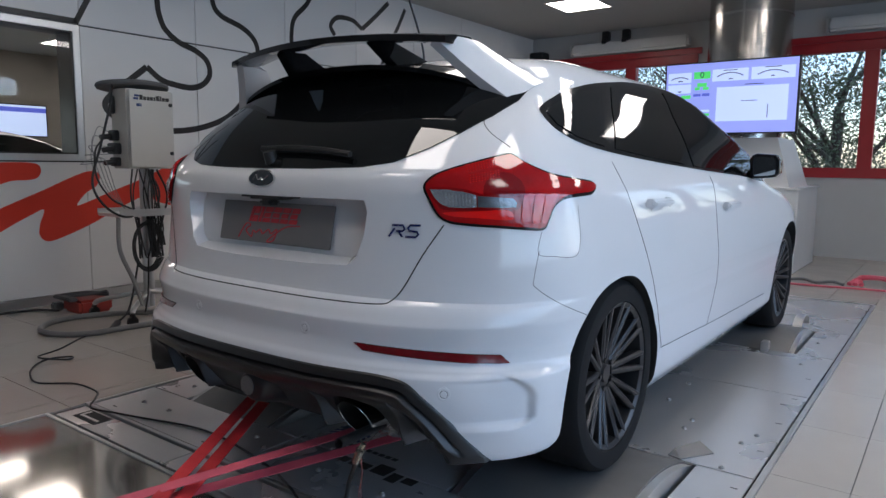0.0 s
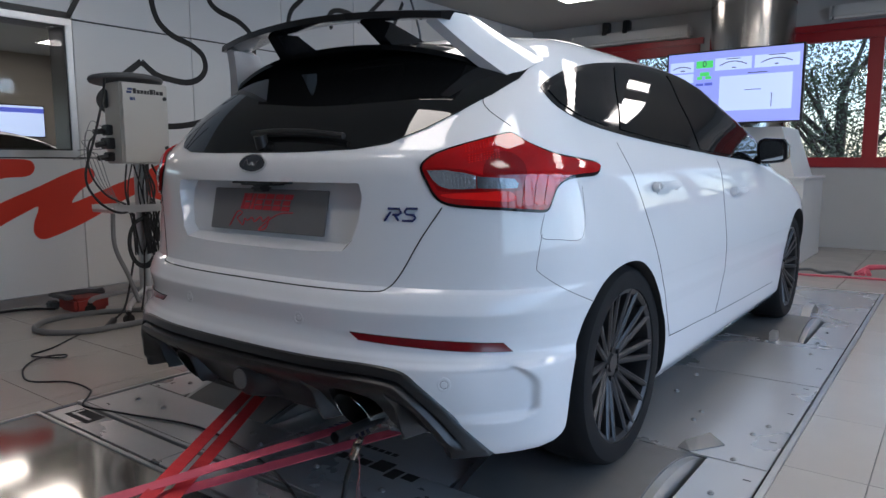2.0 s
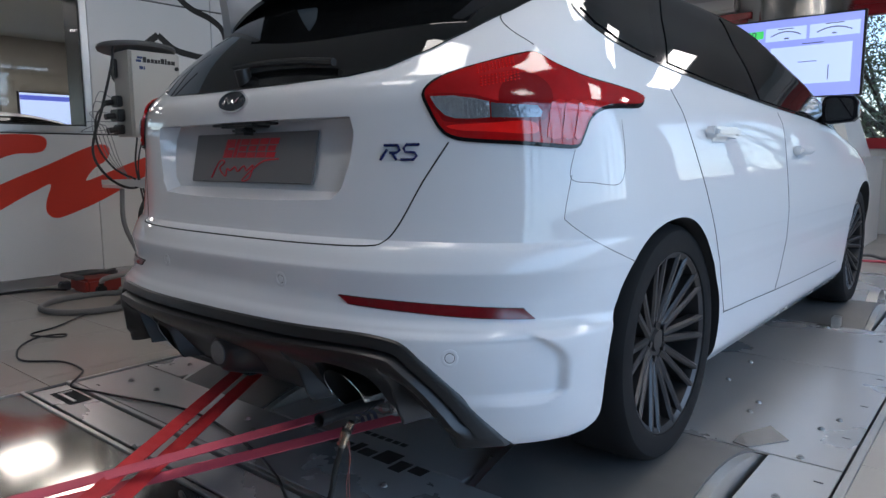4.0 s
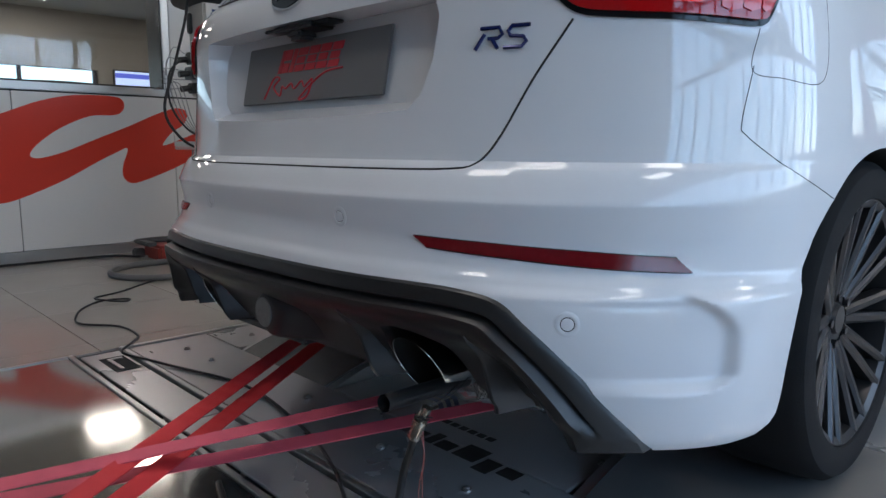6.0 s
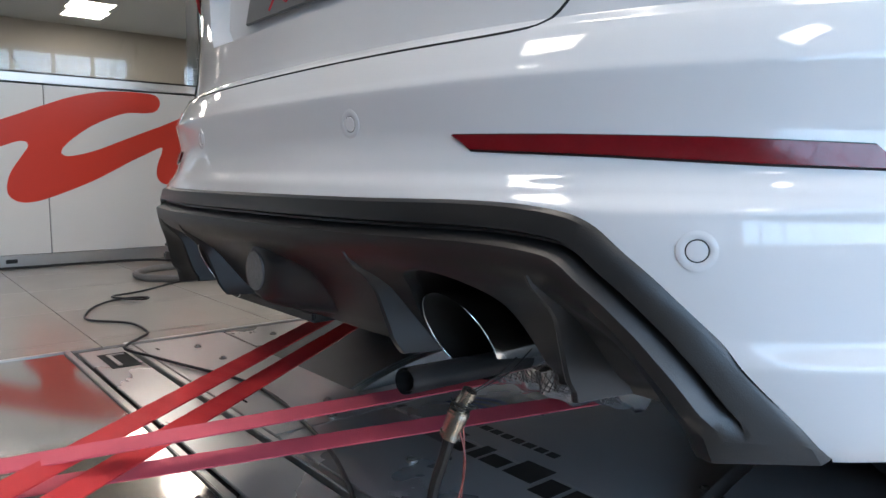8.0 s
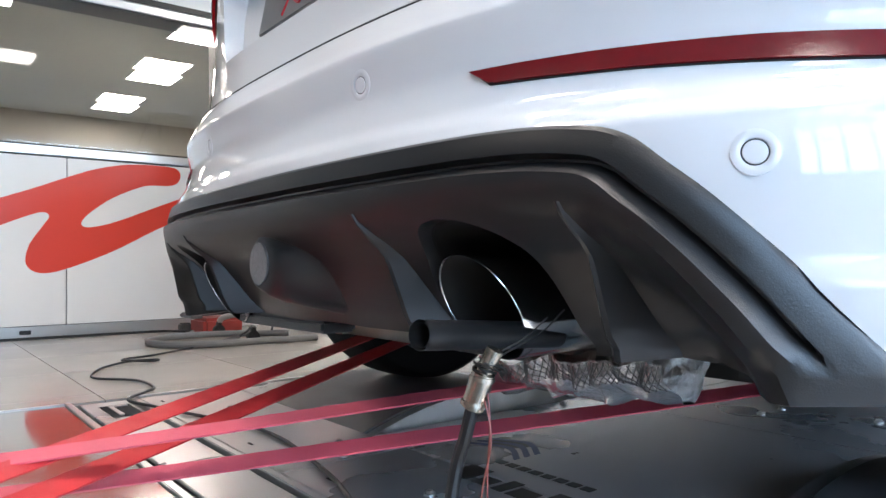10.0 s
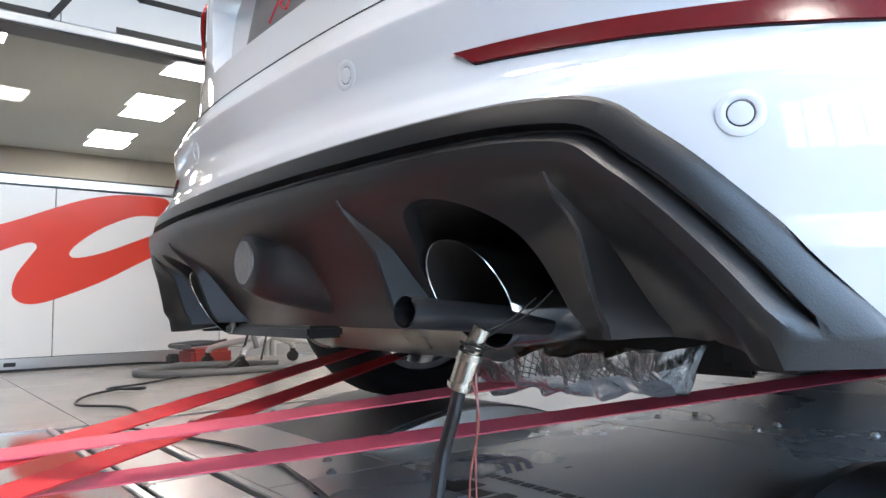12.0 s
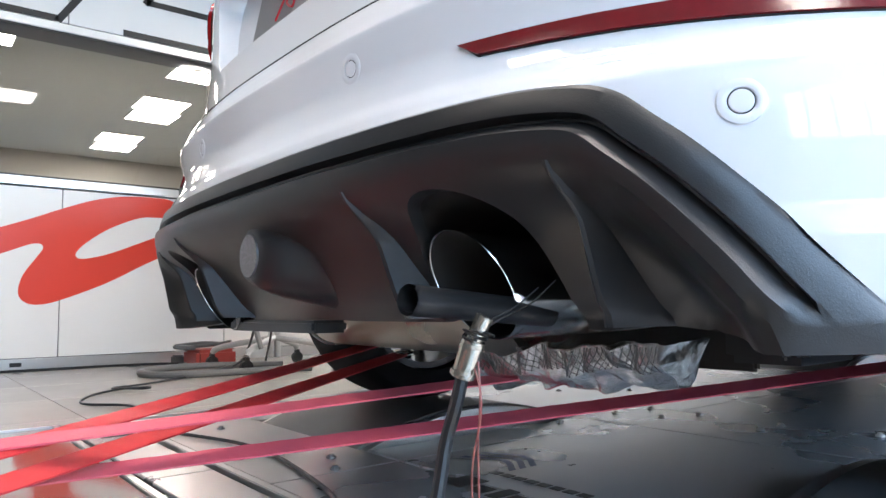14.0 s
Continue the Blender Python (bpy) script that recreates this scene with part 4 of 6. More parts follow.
def diffuser_mesh():
    """One sheet with creases along the upper edge and a turned-in rim."""
    top = [Vector((p.x, p.y)) for p in dense(EDGE, 0.010, False)]
    rim = top + [Vector(p) for p in dense(lower_line, 0.010, False)]
    pts, edges = list(rim), [(i, (i + 1) % len(rim)) for i in range(len(rim))]
    norm = []
    for i in range(len(top)):
        t = (top[min(i + 4, len(top) - 1)] - top[max(i - 4, 0)]).normalized()
        norm.append(Vector((t.y, -t.x)))
    for g in GROOVES:
        prev = None
        for p, n in zip(top, norm):
            q = p + n * g
            if q.y < 0.306:
                prev = None
                continue
            pts.append(q)
            if prev is not None:
                edges.append((prev, len(pts) - 1))
            prev = len(pts) - 1
    for i in range(int(1.5 / 0.013)):
        for j in range(18):
            q = Vector((-0.75 + 0.013 * (i + 0.5 * (j % 2)), 0.29 + 0.013 * j))
            if edge_gap(*q) > 0.080:
                pts.append(q)
    v, _, f, *_ = delaunay_2d_cdt(pts, edges, [], 0, 1e-5)

    def inside(face):
        x, z = (sum(v[i][k] for i in face) / len(face) for k in (0, 1))
        odd = False
        for a, b in zip(rim, rim[1:] + rim[:1]):
            if (a.y > z) != (b.y > z) and x < a.x + (z - a.y) * (b.x - a.x) / (b.y - a.y):
                odd = not odd
        return odd

    f = [face for face in f if inside(face)]
    bm = bmesh.new()
    vs = {i: bm.verts.new(diffuser_place(v[i][0], v[i][1], 0)) for i in sorted({i for face in f for i in face})}
    for face in f:
        bm.faces.new([vs[i] for i in face])
    border = [e for e in bm.edges if e.is_boundary]
    r = bmesh.ops.extrude_edge_only(bm, edges=border)
    for w in r["geom"]:
        if isinstance(w, bmesh.types.BMVert):
            w.co.y += 0.022
    return bm


diff = part("diffuser", diffuser_mesh(), BLACK_PLASTIC, car, "matt black rear diffuser", 32)


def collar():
    """The tunnel behind the opening for the tail pipe, painted dark for its shade."""
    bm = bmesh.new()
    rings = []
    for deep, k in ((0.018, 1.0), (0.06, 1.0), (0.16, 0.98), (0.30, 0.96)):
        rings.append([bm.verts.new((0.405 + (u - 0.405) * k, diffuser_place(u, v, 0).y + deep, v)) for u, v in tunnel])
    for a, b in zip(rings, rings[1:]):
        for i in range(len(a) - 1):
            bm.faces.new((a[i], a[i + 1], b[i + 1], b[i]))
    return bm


both("pipe_tunnel", collar, DARK_SOOT_SHADE, diff, "tunnel round the tail pipe, its shade painted dark")


def fin(u0, z0, half, z1, lift):
    """A thin wedge that stands out of the tucked-in field, sharp along its ridge."""
    bm = bmesh.new()
    rows = []
    for i in range(13):
        k = i / 12
        z = z0 + (z1 - z0) * k
        w = 0.003 + half * k
        ridge = diffuser_place(u0, z, 0).y - lift * k
        row = []
        for u, d in ((u0 - w, None), (u0 - w * 0.16 - 0.0012, 0.003), (u0, 0.0), (u0 + w * 0.16 + 0.0012, 0.003), (u0 + w, None)):
            row.append(bm.verts.new((u, diffuser_place(u, z, 0).y + 0.003 if d is None else ridge + d * min(1, 4 * k), z)))
        rows.append(row)
    for a, b in zip(rows, rows[1:]):
        for i in range(4):
            bm.faces.new((a[i], b[i], b[i + 1], a[i + 1]))
    bm.faces.new(rows[-1])
    return bm


both("fin", lambda: fin(0.291, 0.456, 0.023, 0.314, 0.058), BLACK_PLASTIC, diff, smooth=24)
both("fin", lambda: fin(0.552, 0.452, 0.020, 0.306, 0.070), BLACK_PLASTIC, diff, smooth=24)
bm = bmesh.new()
box(bm, (-0.40, 0.095, 0.288), (-0.05, 0.16, 0.309), 0.005)
part("lower_flange", bm, BLACK_PLASTIC, diff)


def tow_fairing():
    """A round boss that runs out into the field to one side and downwards."""
    bm = bmesh.new()
    rings = []
    for k in range(9):
        t = k / 8
        ring = []
        for i in range(48):
            a = 2 * math.pi * i / 48
            ca, sa = math.cos(a), math.sin(a)
            ru, rv = (0.040 if ca < 0 else 0.095), (0.040 if sa > 0 else 0.085)
            q = diffuser_place(0.026 + ru * ca + (0.03 * sa * sa if sa < 0 else 0), 0.403 + rv * sa, -0.004)
            c = Vector((0.026 + 0.0345 * ca, -0.044, 0.403 + 0.0345 * sa))
            w = t if ca < 0 or sa > 0.5 else t ** 0.75
            p = c.lerp(q, w)
            p.y = c.y + (q.y - c.y) * t * t * (3 - 2 * t)
            ring.append(bm.verts.new(p))
        rings.append(ring)
    for a, b in zip(rings, rings[1:]):
        for i in range(48):
            bm.faces.new((a[i], a[(i + 1) % 48], b[(i + 1) % 48], b[i]))
    bm.faces.new(rings[0])
    return bm


part("tow_cover_housing", tow_fairing(), BLACK_PLASTIC, diff, smooth=40)
MESH_GREY = mat("perforated_metal", (0.17, 0.17, 0.17), 0.35, metal=0.5, vary=0.6, scale=260, bump=0.6, bump_scale=500)
bm = bmesh.new()
rod(bm, (0.026, -0.04, 0.403), (0.026, -0.047, 0.403), 0.030, 36)
part("tow_cover", bm, MESH_GREY, diff, "round grey tow eye cover")

# ---- exhaust ----


PIPE_X, PIPE_Z = 0.384, 0.350


def pipe_rings(prof, seg=56):
    """Rings along the pipe, cut at a slant at its end."""
    bm = bmesh.new()
    rows = []
    for y, r, slant in prof:
        rows.append([bm.verts.new((PIPE_X + r * math.cos(a), y + 0.060 - slant * 0.6 * r * math.sin(a), PIPE_Z + r * math.sin(a))) for a in (2 * math.pi * i / seg for i in range(seg))])
    for x, y in zip(rows, rows[1:]):
        for i in range(seg):
            bm.faces.new((x[i], x[(i + 1) % seg], y[(i + 1) % seg], y[i]))
    return bm


def tail_pipe():
    return pipe_rings([(0.34, 0.057, 0), (0.08, 0.0585, 0), (0.02, 0.0595, 0.8), (0.0, 0.060, 1), (-0.001, 0.0594, 1), (0.0, 0.0588, 1), (0.02, 0.0575, 0.8), (0.25, 0.0565, 0)])


def pipe_soot():
    return pipe_rings([(0.0005, 0.0585, 1), (0.02, 0.0568, 0.8), (0.05, 0.056, 0.4), (0.2, 0.0558, 0), (0.21, 0.001, 0)])


pipes = both("tail_pipe", tail_pipe, STEEL, car, "polished steel tail pipe")
for p, c in zip(pipes, (pipe_soot(), mirrored(pipe_soot()))):
    part("soot_lining", c, DARK_SOOT_SHADE, p, "sooty black inside")
MUFF = mat("silencer_steel", (0.45, 0.40, 0.33), 0.28, metal=0.95, vary=0.25, scale=5, rvary=0.1)
bm = bmesh.new()
for a, b, r1, r2 in (((-0.40, 0.33), (-0.37, 0.33), 0.06, 0.085), ((-0.37, 0.33), (0.24, 0.33), 0.085, 0.085), ((0.24, 0.33), (0.27, 0.33), 0.085, 0.06)):
    rod(bm, (a[0], a[1], 0.342), (b[0], b[1], 0.336), r1 + 0.004, 36, r2 + 0.004)
part("silencer", bm, MUFF, car, "tarnished steel transverse silencer")
both("axle_arm", lambda: new_box((0.42, 0.72, 0.30), (0.66, 0.80, 0.36), 0.015), DARK_SOOT_SHADE, car)
bm = bmesh.new()
rod(bm, (-0.66, 0.80, 0.385), (0.66, 0.80, 0.385), 0.035, 16)
box(bm, (-0.35, 0.55, 0.345), (0.35, 1.0, 0.39), 0.02)
part("rear_subframe", bm, DARK_SOOT_SHADE, car, "dark rear axle subframe")
bm = bmesh.new()
box(bm, (0.50, 0.36, 0.255), (0.60, 0.52, 0.30), 0.01)
box(bm, (0.53, 0.345, 0.262), (0.585, 0.36, 0.29), 0.004)
part("suspension_link", bm, DARKMETAL, car)
# Pan added to keep light from passing beneath the body onto the deck.
part("light_block_pan", new_box((-0.66, 1.2, 0.235), (0.66, 3.05, 0.30), 0.02), DARK_SOOT_SHADE, car, "dark pan added to block light under the car")
# Dark sheet added so the bright far floor doesn't show below the bumper.
part("floor_mask", new_box((0.14, 0.44, 0.238), (0.50, 0.455, 0.36), 0.004), DARK_SOOT_SHADE, car, "dark sheet added to hide the bright floor beyond")

# ---- handles, mirrors, wing ----
for y0, z0 in ((1.065, 0.958), (2.005, 0.912)):
    def handle():
        bm = bmesh.new()
        c = on_body(y0, z0, SIDEWARD, 0)
        box(bm, (c.x + 0.014, y0 - 0.105, z0 - 0.012), (c.x + 0.036, y0 + 0.095, z0 + 0.018), 0.009)
        box(bm, (c.x - 0.006, y0 - 0.112, z0 - 0.014), (c.x + 0.034, y0 - 0.082, z0 + 0.018), 0.009)
        box(bm, (c.x - 0.006, y0 + 0.066, z0 - 0.014), (c.x + 0.034, y0 + 0.100, z0 + 0.018), 0.009)
        return bm
    h1, h2 = both("door_handle", handle, WHITE_PAINT, car, "white door handle")

    def cup():
        bm = bmesh.new()
        c = on_body(y0, z0, SIDEWARD, 0)
        box(bm, (c.x - 0.01, y0 - 0.07, z0 - 0.03), (c.x + 0.006, y0 + 0.05, z0 + 0.0), 0.004)
        return bm
    for p, c in zip((h1, h2), (cup(), mirrored(cup()))):
        part("grip_recess", c, WHITE_PAINT, p)


def mirror_shell():
    bm = bmesh.new()
    ring0 = [(0.868, 1.12), (0.874, 1.045), (0.90, 1.03), (0.985, 1.04), (1.006, 1.06), (1.004, 1.12), (0.985, 1.148), (0.90, 1.154), (0.878, 1.145)]
    rows = []
    for y, k in ((2.45, 1.0), (2.47, 1.06), (2.54, 1.0), (2.59, 0.7), (2.60, 0.4)):
        rows.append([bm.verts.new((0.937 + (u - 0.937) * k, y, 1.092 + (v - 1.092) * k)) for u, v in ring0])
    for a, b in zip(rows, rows[1:]):
        for i in range(len(a)):
            j = (i + 1) % len(a)
            bm.faces.new((a[i], a[j], b[j], b[i]))
    bm.faces.new(rows[-1])
    bm.faces.new(rows[0])
    bmesh.ops.bevel(bm, geom=[e for e in bm.edges if all(abs(v.co.y - 2.45) < 1e-4 for v in e.verts)], offset=0.006, segments=2, affect="EDGES")
    box(bm, (0.80, 2.50, 1.03), (0.90, 2.56, 1.07), 0.012)
    return bm


MIRROR_GLASS = mat("mirror_glass", (0.5, 0.52, 0.54), 0.03, metal=1.0)
m1, m2 = both("door_mirror", mirror_shell, GLOSS_BLACK, car, "black door mirror")
for p, s in ((m1, 1), (m2, -1)):
    bm = bmesh.new()
    prism(bm, rounded([(0.884, 1.115), (0.888, 1.055), (0.905, 1.043), (0.98, 1.05), (0.992, 1.065), (0.99, 1.115), (0.975, 1.136), (0.90, 1.141)], 3), lambda u, v, d: Vector((s * u, 2.449 - 0.003 * d, v)), 1)
    part("mirror_pane", bm, MIRROR_GLASS, p, "mirror glass")


def lerp(a, b, t):
    return Vector(a) * (1 - t) + Vector(b) * t


def wing_fin():
    """The white end plate that sweeps from the roof's side up to the blade."""
    A, B, C, D = Vector((0.466, 0.315, 1.458)), Vector((0.520, 0.47, 1.461)), Vector((0.660, 0.65, 1.354)), Vector((0.648, 0.46, 1.277))
    n = Vector((0.75, -0.35, 0.55)).normalized()
    bm = bmesh.new()
    rows = []
    for i in range(9):
        t = i / 8
        r, f = lerp(A, D, t), lerp(B, C, t)
        sag = 0.008 * math.sin(math.pi * t)
        row = []
        for j in range(7):
            u = j / 6
            p = r.lerp(f, u) + n * (-sag + 0.012 * math.sin(math.pi * u))
            row.append(p)
        rows.append(row)
    top = [[bm.verts.new(p) for p in row] for row in rows]
    low = [[bm.verts.new(p - n * 0.035) for p in row] for row in rows]
    for g in (top, low):
        for a, b in zip(g, g[1:]):
            for j in range(6):
                bm.faces.new((a[j], a[j + 1], b[j + 1], b[j]))
    for j in range(6):
        for k in (0, 8):
            bm.faces.new((top[k][j], top[k][j + 1], low[k][j + 1], low[k][j]))
    for i in range(8):
        for k in (0, 6):
            bm.faces.new((top[i][k], top[i + 1][k], low[i + 1][k], low[i][k]))
    return bm


wing = new("roof_wing")
wing.parent = car
tagged(wing, "white roof spoiler with black blade")
both("end_plate", wing_fin, WHITE_PAINT, wing, "white end plate")
bm = bmesh.new()
rows = []
for i in range(41):
    x = -0.50 + i / 40
    k = 1 - (x / 0.5) ** 2
    yb, zb = 0.32 - 0.07 * k, 1.446 + 0.026 * k
    rows.append([bm.verts.new(p) for p in ((x, yb, zb - 0.006), (x, yb + 0.002, zb + 0.014), (x, yb + 0.05, zb + 0.024), (x, yb + 0.13, zb + 0.028), (x, yb + 0.15, zb + 0.018), (x, yb + 0.06, zb - 0.004))])
for a, b in zip(rows, rows[1:]):
    for j in range(6):
        bm.faces.new((a[j], a[(j + 1) % 6], b[(j + 1) % 6], b[j]))
bm.faces.new(rows[0])
bm.faces.new(rows[-1])
part("blade", bm, GLOSS_BLACK, wing, "gloss black blade")


def strut():
    bm = bmesh.new()
    a = [bm.verts.new(p) for p in ((0.19, 0.31, 1.470), (0.235, 0.31, 1.468), (0.235, 0.41, 1.475), (0.19, 0.41, 1.477))]
    b = [bm.verts.new(p) for p in ((0.215, 0.40, 1.395), (0.265, 0.40, 1.39), (0.275, 0.56, 1.42), (0.215, 0.56, 1.425))]
    bm.faces.new(a)
    bm.faces.new(b)
    for i in range(4):
        bm.faces.new((a[i], a[(i + 1) % 4], b[(i + 1) % 4], b[i]))
    return bm


both("strut", strut, GLOSS_BLACK, wing)
bm = bmesh.new()
rows = []
for i in range(49):
    x = -0.56 + 1.12 * i / 48
    k = (abs(x) / 0.655)
    yb, zb = 0.365 + 0.09 * k ** 2.2, 1.396 - 0.118 * k ** 2.4
    yf = 0.64
    top = SHELL.ray_cast(Vector((x * 0.93, yf, 2.0)), Vector((0, 0, -1)))[0] or Vector((x * 0.93, yf, 1.4))
    mid = Vector((x * 0.98, (yb + yf) / 2, (zb + top.z) / 2 + 0.006))
    rows.append([bm.verts.new(p) for p in ((x, yb, zb), (x, yb + 0.004, zb + 0.016), mid, top + Vector((0, 0, 0.002)), top + Vector((0, 0, -0.03)), (x, yb + 0.03, zb - 0.008))])
for a, b in zip(rows, rows[1:]):
    for j in range(6):
        bm.faces.new((a[j], a[(j + 1) % 6], b[(j + 1) % 6], b[j]))
bm.faces.new(rows[0])
bm.faces.new(rows[-1])
part("roof_edge", bm, GLOSS_BLACK, wing, "dark lip over the rear window")
bm = bmesh.new()
tube(bm, [(0, 0.86, 1.465), (0, 0.845, 1.55), (0, 0.76, 1.71), (0, 0.66, 1.85)], 0.004, 8, 4)
box(bm, (-0.02, 0.82, 1.455), (0.02, 0.92, 1.49), 0.008)
part("aerial", bm, BLACK_PLASTIC, car, "black roof aerial")
bm = bmesh.new()
pts = [on_body(u, z, TAILWARD, 0.02) for u, z in ((-0.06, 1.115), (0.05, 1.118), (0.2, 1.112), (0.33, 1.098))]
tube(bm, pts, 0.009, 8, 6)
rod(bm, on_body(0.0, 1.085, TAILWARD, -0.01), on_body(0.0, 1.10, TAILWARD, 0.03), 0.02, 16)
part("rear_wiper", bm, BLACK_PLASTIC, car, "black rear wiper")
# ---- things ----
def ceiling_light(x, y):
    t = thing("ceiling_light", "square recessed ceiling light panel glowing warm white", "ceiling light", "ceiling lights", (x, y, H))
    bm = bmesh.new()
    for lo, hi in (((-0.3, -0.3, -0.012), (0.3, -0.285, 0)), ((-0.3, 0.285, -0.012), (0.3, 0.3, 0)), ((-0.3, -0.285, -0.012), (-0.285, 0.285, 0)), ((0.285, -0.285, -0.012), (0.3, 0.285, 0))):
        box(bm, lo, hi)
    part("frame", bm, ALU, t, smooth=0)
    part("diffuser", new_box((-0.284, -0.284, -0.008), (0.284, 0.284, -0.001)), LAMP, t, smooth=0)
    return t


lamp0 = ceiling_light(-0.7, 2.19)
# Entry (-0.2, -1.3) is a fill lamp added to brighten the car's tail.
for x, y in ((0.75, 2.19), (2.9, 2.19), (3.5, 2.25), (0.0, 0.0), (1.35, 0.55), (2.85, -1.0), (-2.1, 6.5), (1.26, 3.8), (2.9, 4.4), (1.29, 5.5), (-0.2, -1.3)):
    copy_thing(lamp0, Matrix.Translation((x, y, H)))
for x, y in ((-6.73, 2.19), (-8.18, 2.19), (-8.79, 2.25), (-10.33, 2.19), (-10.93, 2.25), (-6.68, 0.1), (-8.23, 0.1), (-10.3, 0.1), (-8.18, 4.4), (-10.3, 4.4)):
    copy_thing(lamp0, Matrix.Translation((x, y, H)))

# ---- dynamometer ----
dyno = thing("chassis_dyno", "steel chassis dynamometer deck with screws and rollers let into the floor", "dynamometer")
RX0, RX1 = 0.44, 1.045
GAPS = [(0.435, 1.165), (3.082, 3.812)]
COLS = [(-1.315, -RX1), (-RX1, -RX0), (-RX0, -0.298), (-0.298, RX0), (RX0, RX1), (RX1, 1.245)]


def plate(x0, x1, y0, y1, z=0.0, material=BRUSHED):
    return part("deck_plate", new_box((x0 + 0.002, y0 + 0.0035, z - 0.008), (x1 - 0.002, y1 - 0.0035, z), 0.0015), material, dyno, smooth=0)


for y0, y1 in ((0.135, 0.435), (1.165, 2.25), (2.25, 3.082), (3.812, 4.24), (4.24, 5.07)):
    for x0, x1 in ((-1.315, -0.298), (-0.298, 1.245)):
        plate(x0, x1, y0, y1)
for y0, y1 in GAPS:
    for x0, x1 in (COLS[0], (COLS[2][0], COLS[2][1]), COLS[3], COLS[5]):
        plate(x0, x1, y0, y1)
# channel covers and the plate behind the car
for x0, x1 in ((-1.315, -0.50), (-0.50, 0.35), (0.35, 1.245)):
    plate(x0, x1, -0.03, 0.105, -0.002)
SHINY = mat("polished_floor_plate", (0.50, 0.47, 0.43), 0.09, metal=0.9, vary=0.1, scale=0.9, rvary=0.04)
for x0, x1 in ((-1.325, 0.05), (0.05, 1.255)):
    plate(x0, x1, -1.28, -0.062, 0.0, SHINY)
for lo, hi in (((-1.345, -0.062), (1.275, -0.044)), ((-1.345, 0.112), (1.275, 0.130)), ((-1.345, 5.075), (1.275, 5.10))):
    part("frame_bar", new_box((*lo, -0.03), (*hi, 0.004), 0.002), ALU, dyno, smooth=0)
for lo, hi in (((-1.345, 0.130), (-1.322, 5.075)), ((1.252, 0.130), (1.275, 5.075)), ((-1.345, -1.3), (-1.328, -0.062))):
    part("frame_bar", new_box((*lo, -0.03), (*hi, 0.004), 0.002), ALU, dyno, smooth=0)
part("grip_hole", new_box((-1.24, 0.01, -0.0018), (-1.06, 0.09, -0.0006), 0.0), DARK, dyno, smooth=0)
bm = bmesh.new()
box(bm, (-1.22, 0.03, -0.0004), (-1.08, 0.042, 0.002))
box(bm, (-1.22, 0.042, -0.0004), (-1.208, 0.08, 0.002))
part("lift_handle", bm, ALU, dyno, smooth=0)


# screws and slots
BURR = mat("screw_steel", (0.4, 0.39, 0.37), 0.35, metal=0.9, vary=0.2, scale=90)
def screw_mesh():
    bm = bmesh.new()
    rod(bm, (0, 0, -0.002), (0, 0, 0.004), 0.011, 14, 0.011)
    rod(bm, (0, 0, 0.004), (0, 0, 0.0085), 0.0075, 6, 0.0065)
    bmesh.ops.recalc_face_normals(bm, faces=bm.faces[:])
    me = bpy.data.meshes.new("screw")
    bm.to_mesh(me)
    bm.free()
    me.materials.append(BURR)
    return me


SCREW = screw_mesh()
for x, y in ((0.721, 2.116), (0.723, 1.814), (0.895, 1.608), (0.897, 1.494), (1.159, 1.593), (1.127, 1.473), (1.127, 1.191), (1.136, 0.886), (1.14, 0.6), (1.066, 4.217), (1.107, 3.714), (1.108, 3.435), (1.10, 3.131), (1.11, 2.852), (0.854, 3.0), (0.21, 1.8),
             (-1.154, 0.287), (-0.966, 0.294), (-1.168, 0.555), (-0.01, 0.281), (-0.426, 0.338), (0.287, 0.283), (0.418, 0.605), (-0.321, 0.289), (-0.397, 1.052), (-0.401, 1.304), (-0.38, 1.452), (-0.256, 1.329), (-0.208, 1.449),
             (0.033, 1.338), (0.038, 1.438), (0.266, 1.466), (-0.9, 1.6), (-1.12, 1.5), (-1.12, 1.2), (-0.72, 1.8), (-1.1, 2.85), (0.86, 4.3), (1.17, 4.3)):
    o = new("screw", SCREW)
    o.parent, o.location = dyno, (x, y, 0)
slot = new_box((-0.012, -0.003, -0.0004), (0.012, 0.003, 0.0008))
slot_ob = part("slot", slot, DARK, dyno, smooth=0)
slot_ob.location = (1.19, 2.58, 0)
for x, y in ((1.195, 2.19), (1.20, 1.80), (1.205, 1.44), (1.205, 1.05), (-1.263, 0.45), (-1.205, 0.178), (-0.55, 0.18), (-0.2, 0.19)):
    o = new("slot", slot_ob.data)
    o.parent, o.location = dyno, (x, y, 0)


def roller(x0, x1, y):
    """A drum with bright end discs, its crown above the deck."""
    R, zc = 1.0, 0.066 - 1.0
    bm = bmesh.new()
    rod(bm, (x0 + 0.03, y, zc), (x1 - 0.03, y, zc), R, 192)
    r = part("roller", bm, DRUM, dyno, "grey knurled roller drum", 20)
    for a, b in ((x0, x0 + 0.028), (x1 - 0.028, x1)):
        bm = bmesh.new()
        rod(bm, (a, y, zc), (b, y, zc), R - 0.006, 192)
        part("end_disc", bm, ALU, r, smooth=20)


DRUM = mat("roller_drum", (0.22, 0.215, 0.21), 0.5, metal=0.5, vary=0.15, scale=9, bump=0.4, bump_scale=500)
for y in (0.80, 3.447):
    roller(RX0 + 0.012, RX1 - 0.012, y)
    roller(-RX1 + 0.012, -RX0 - 0.012, y)


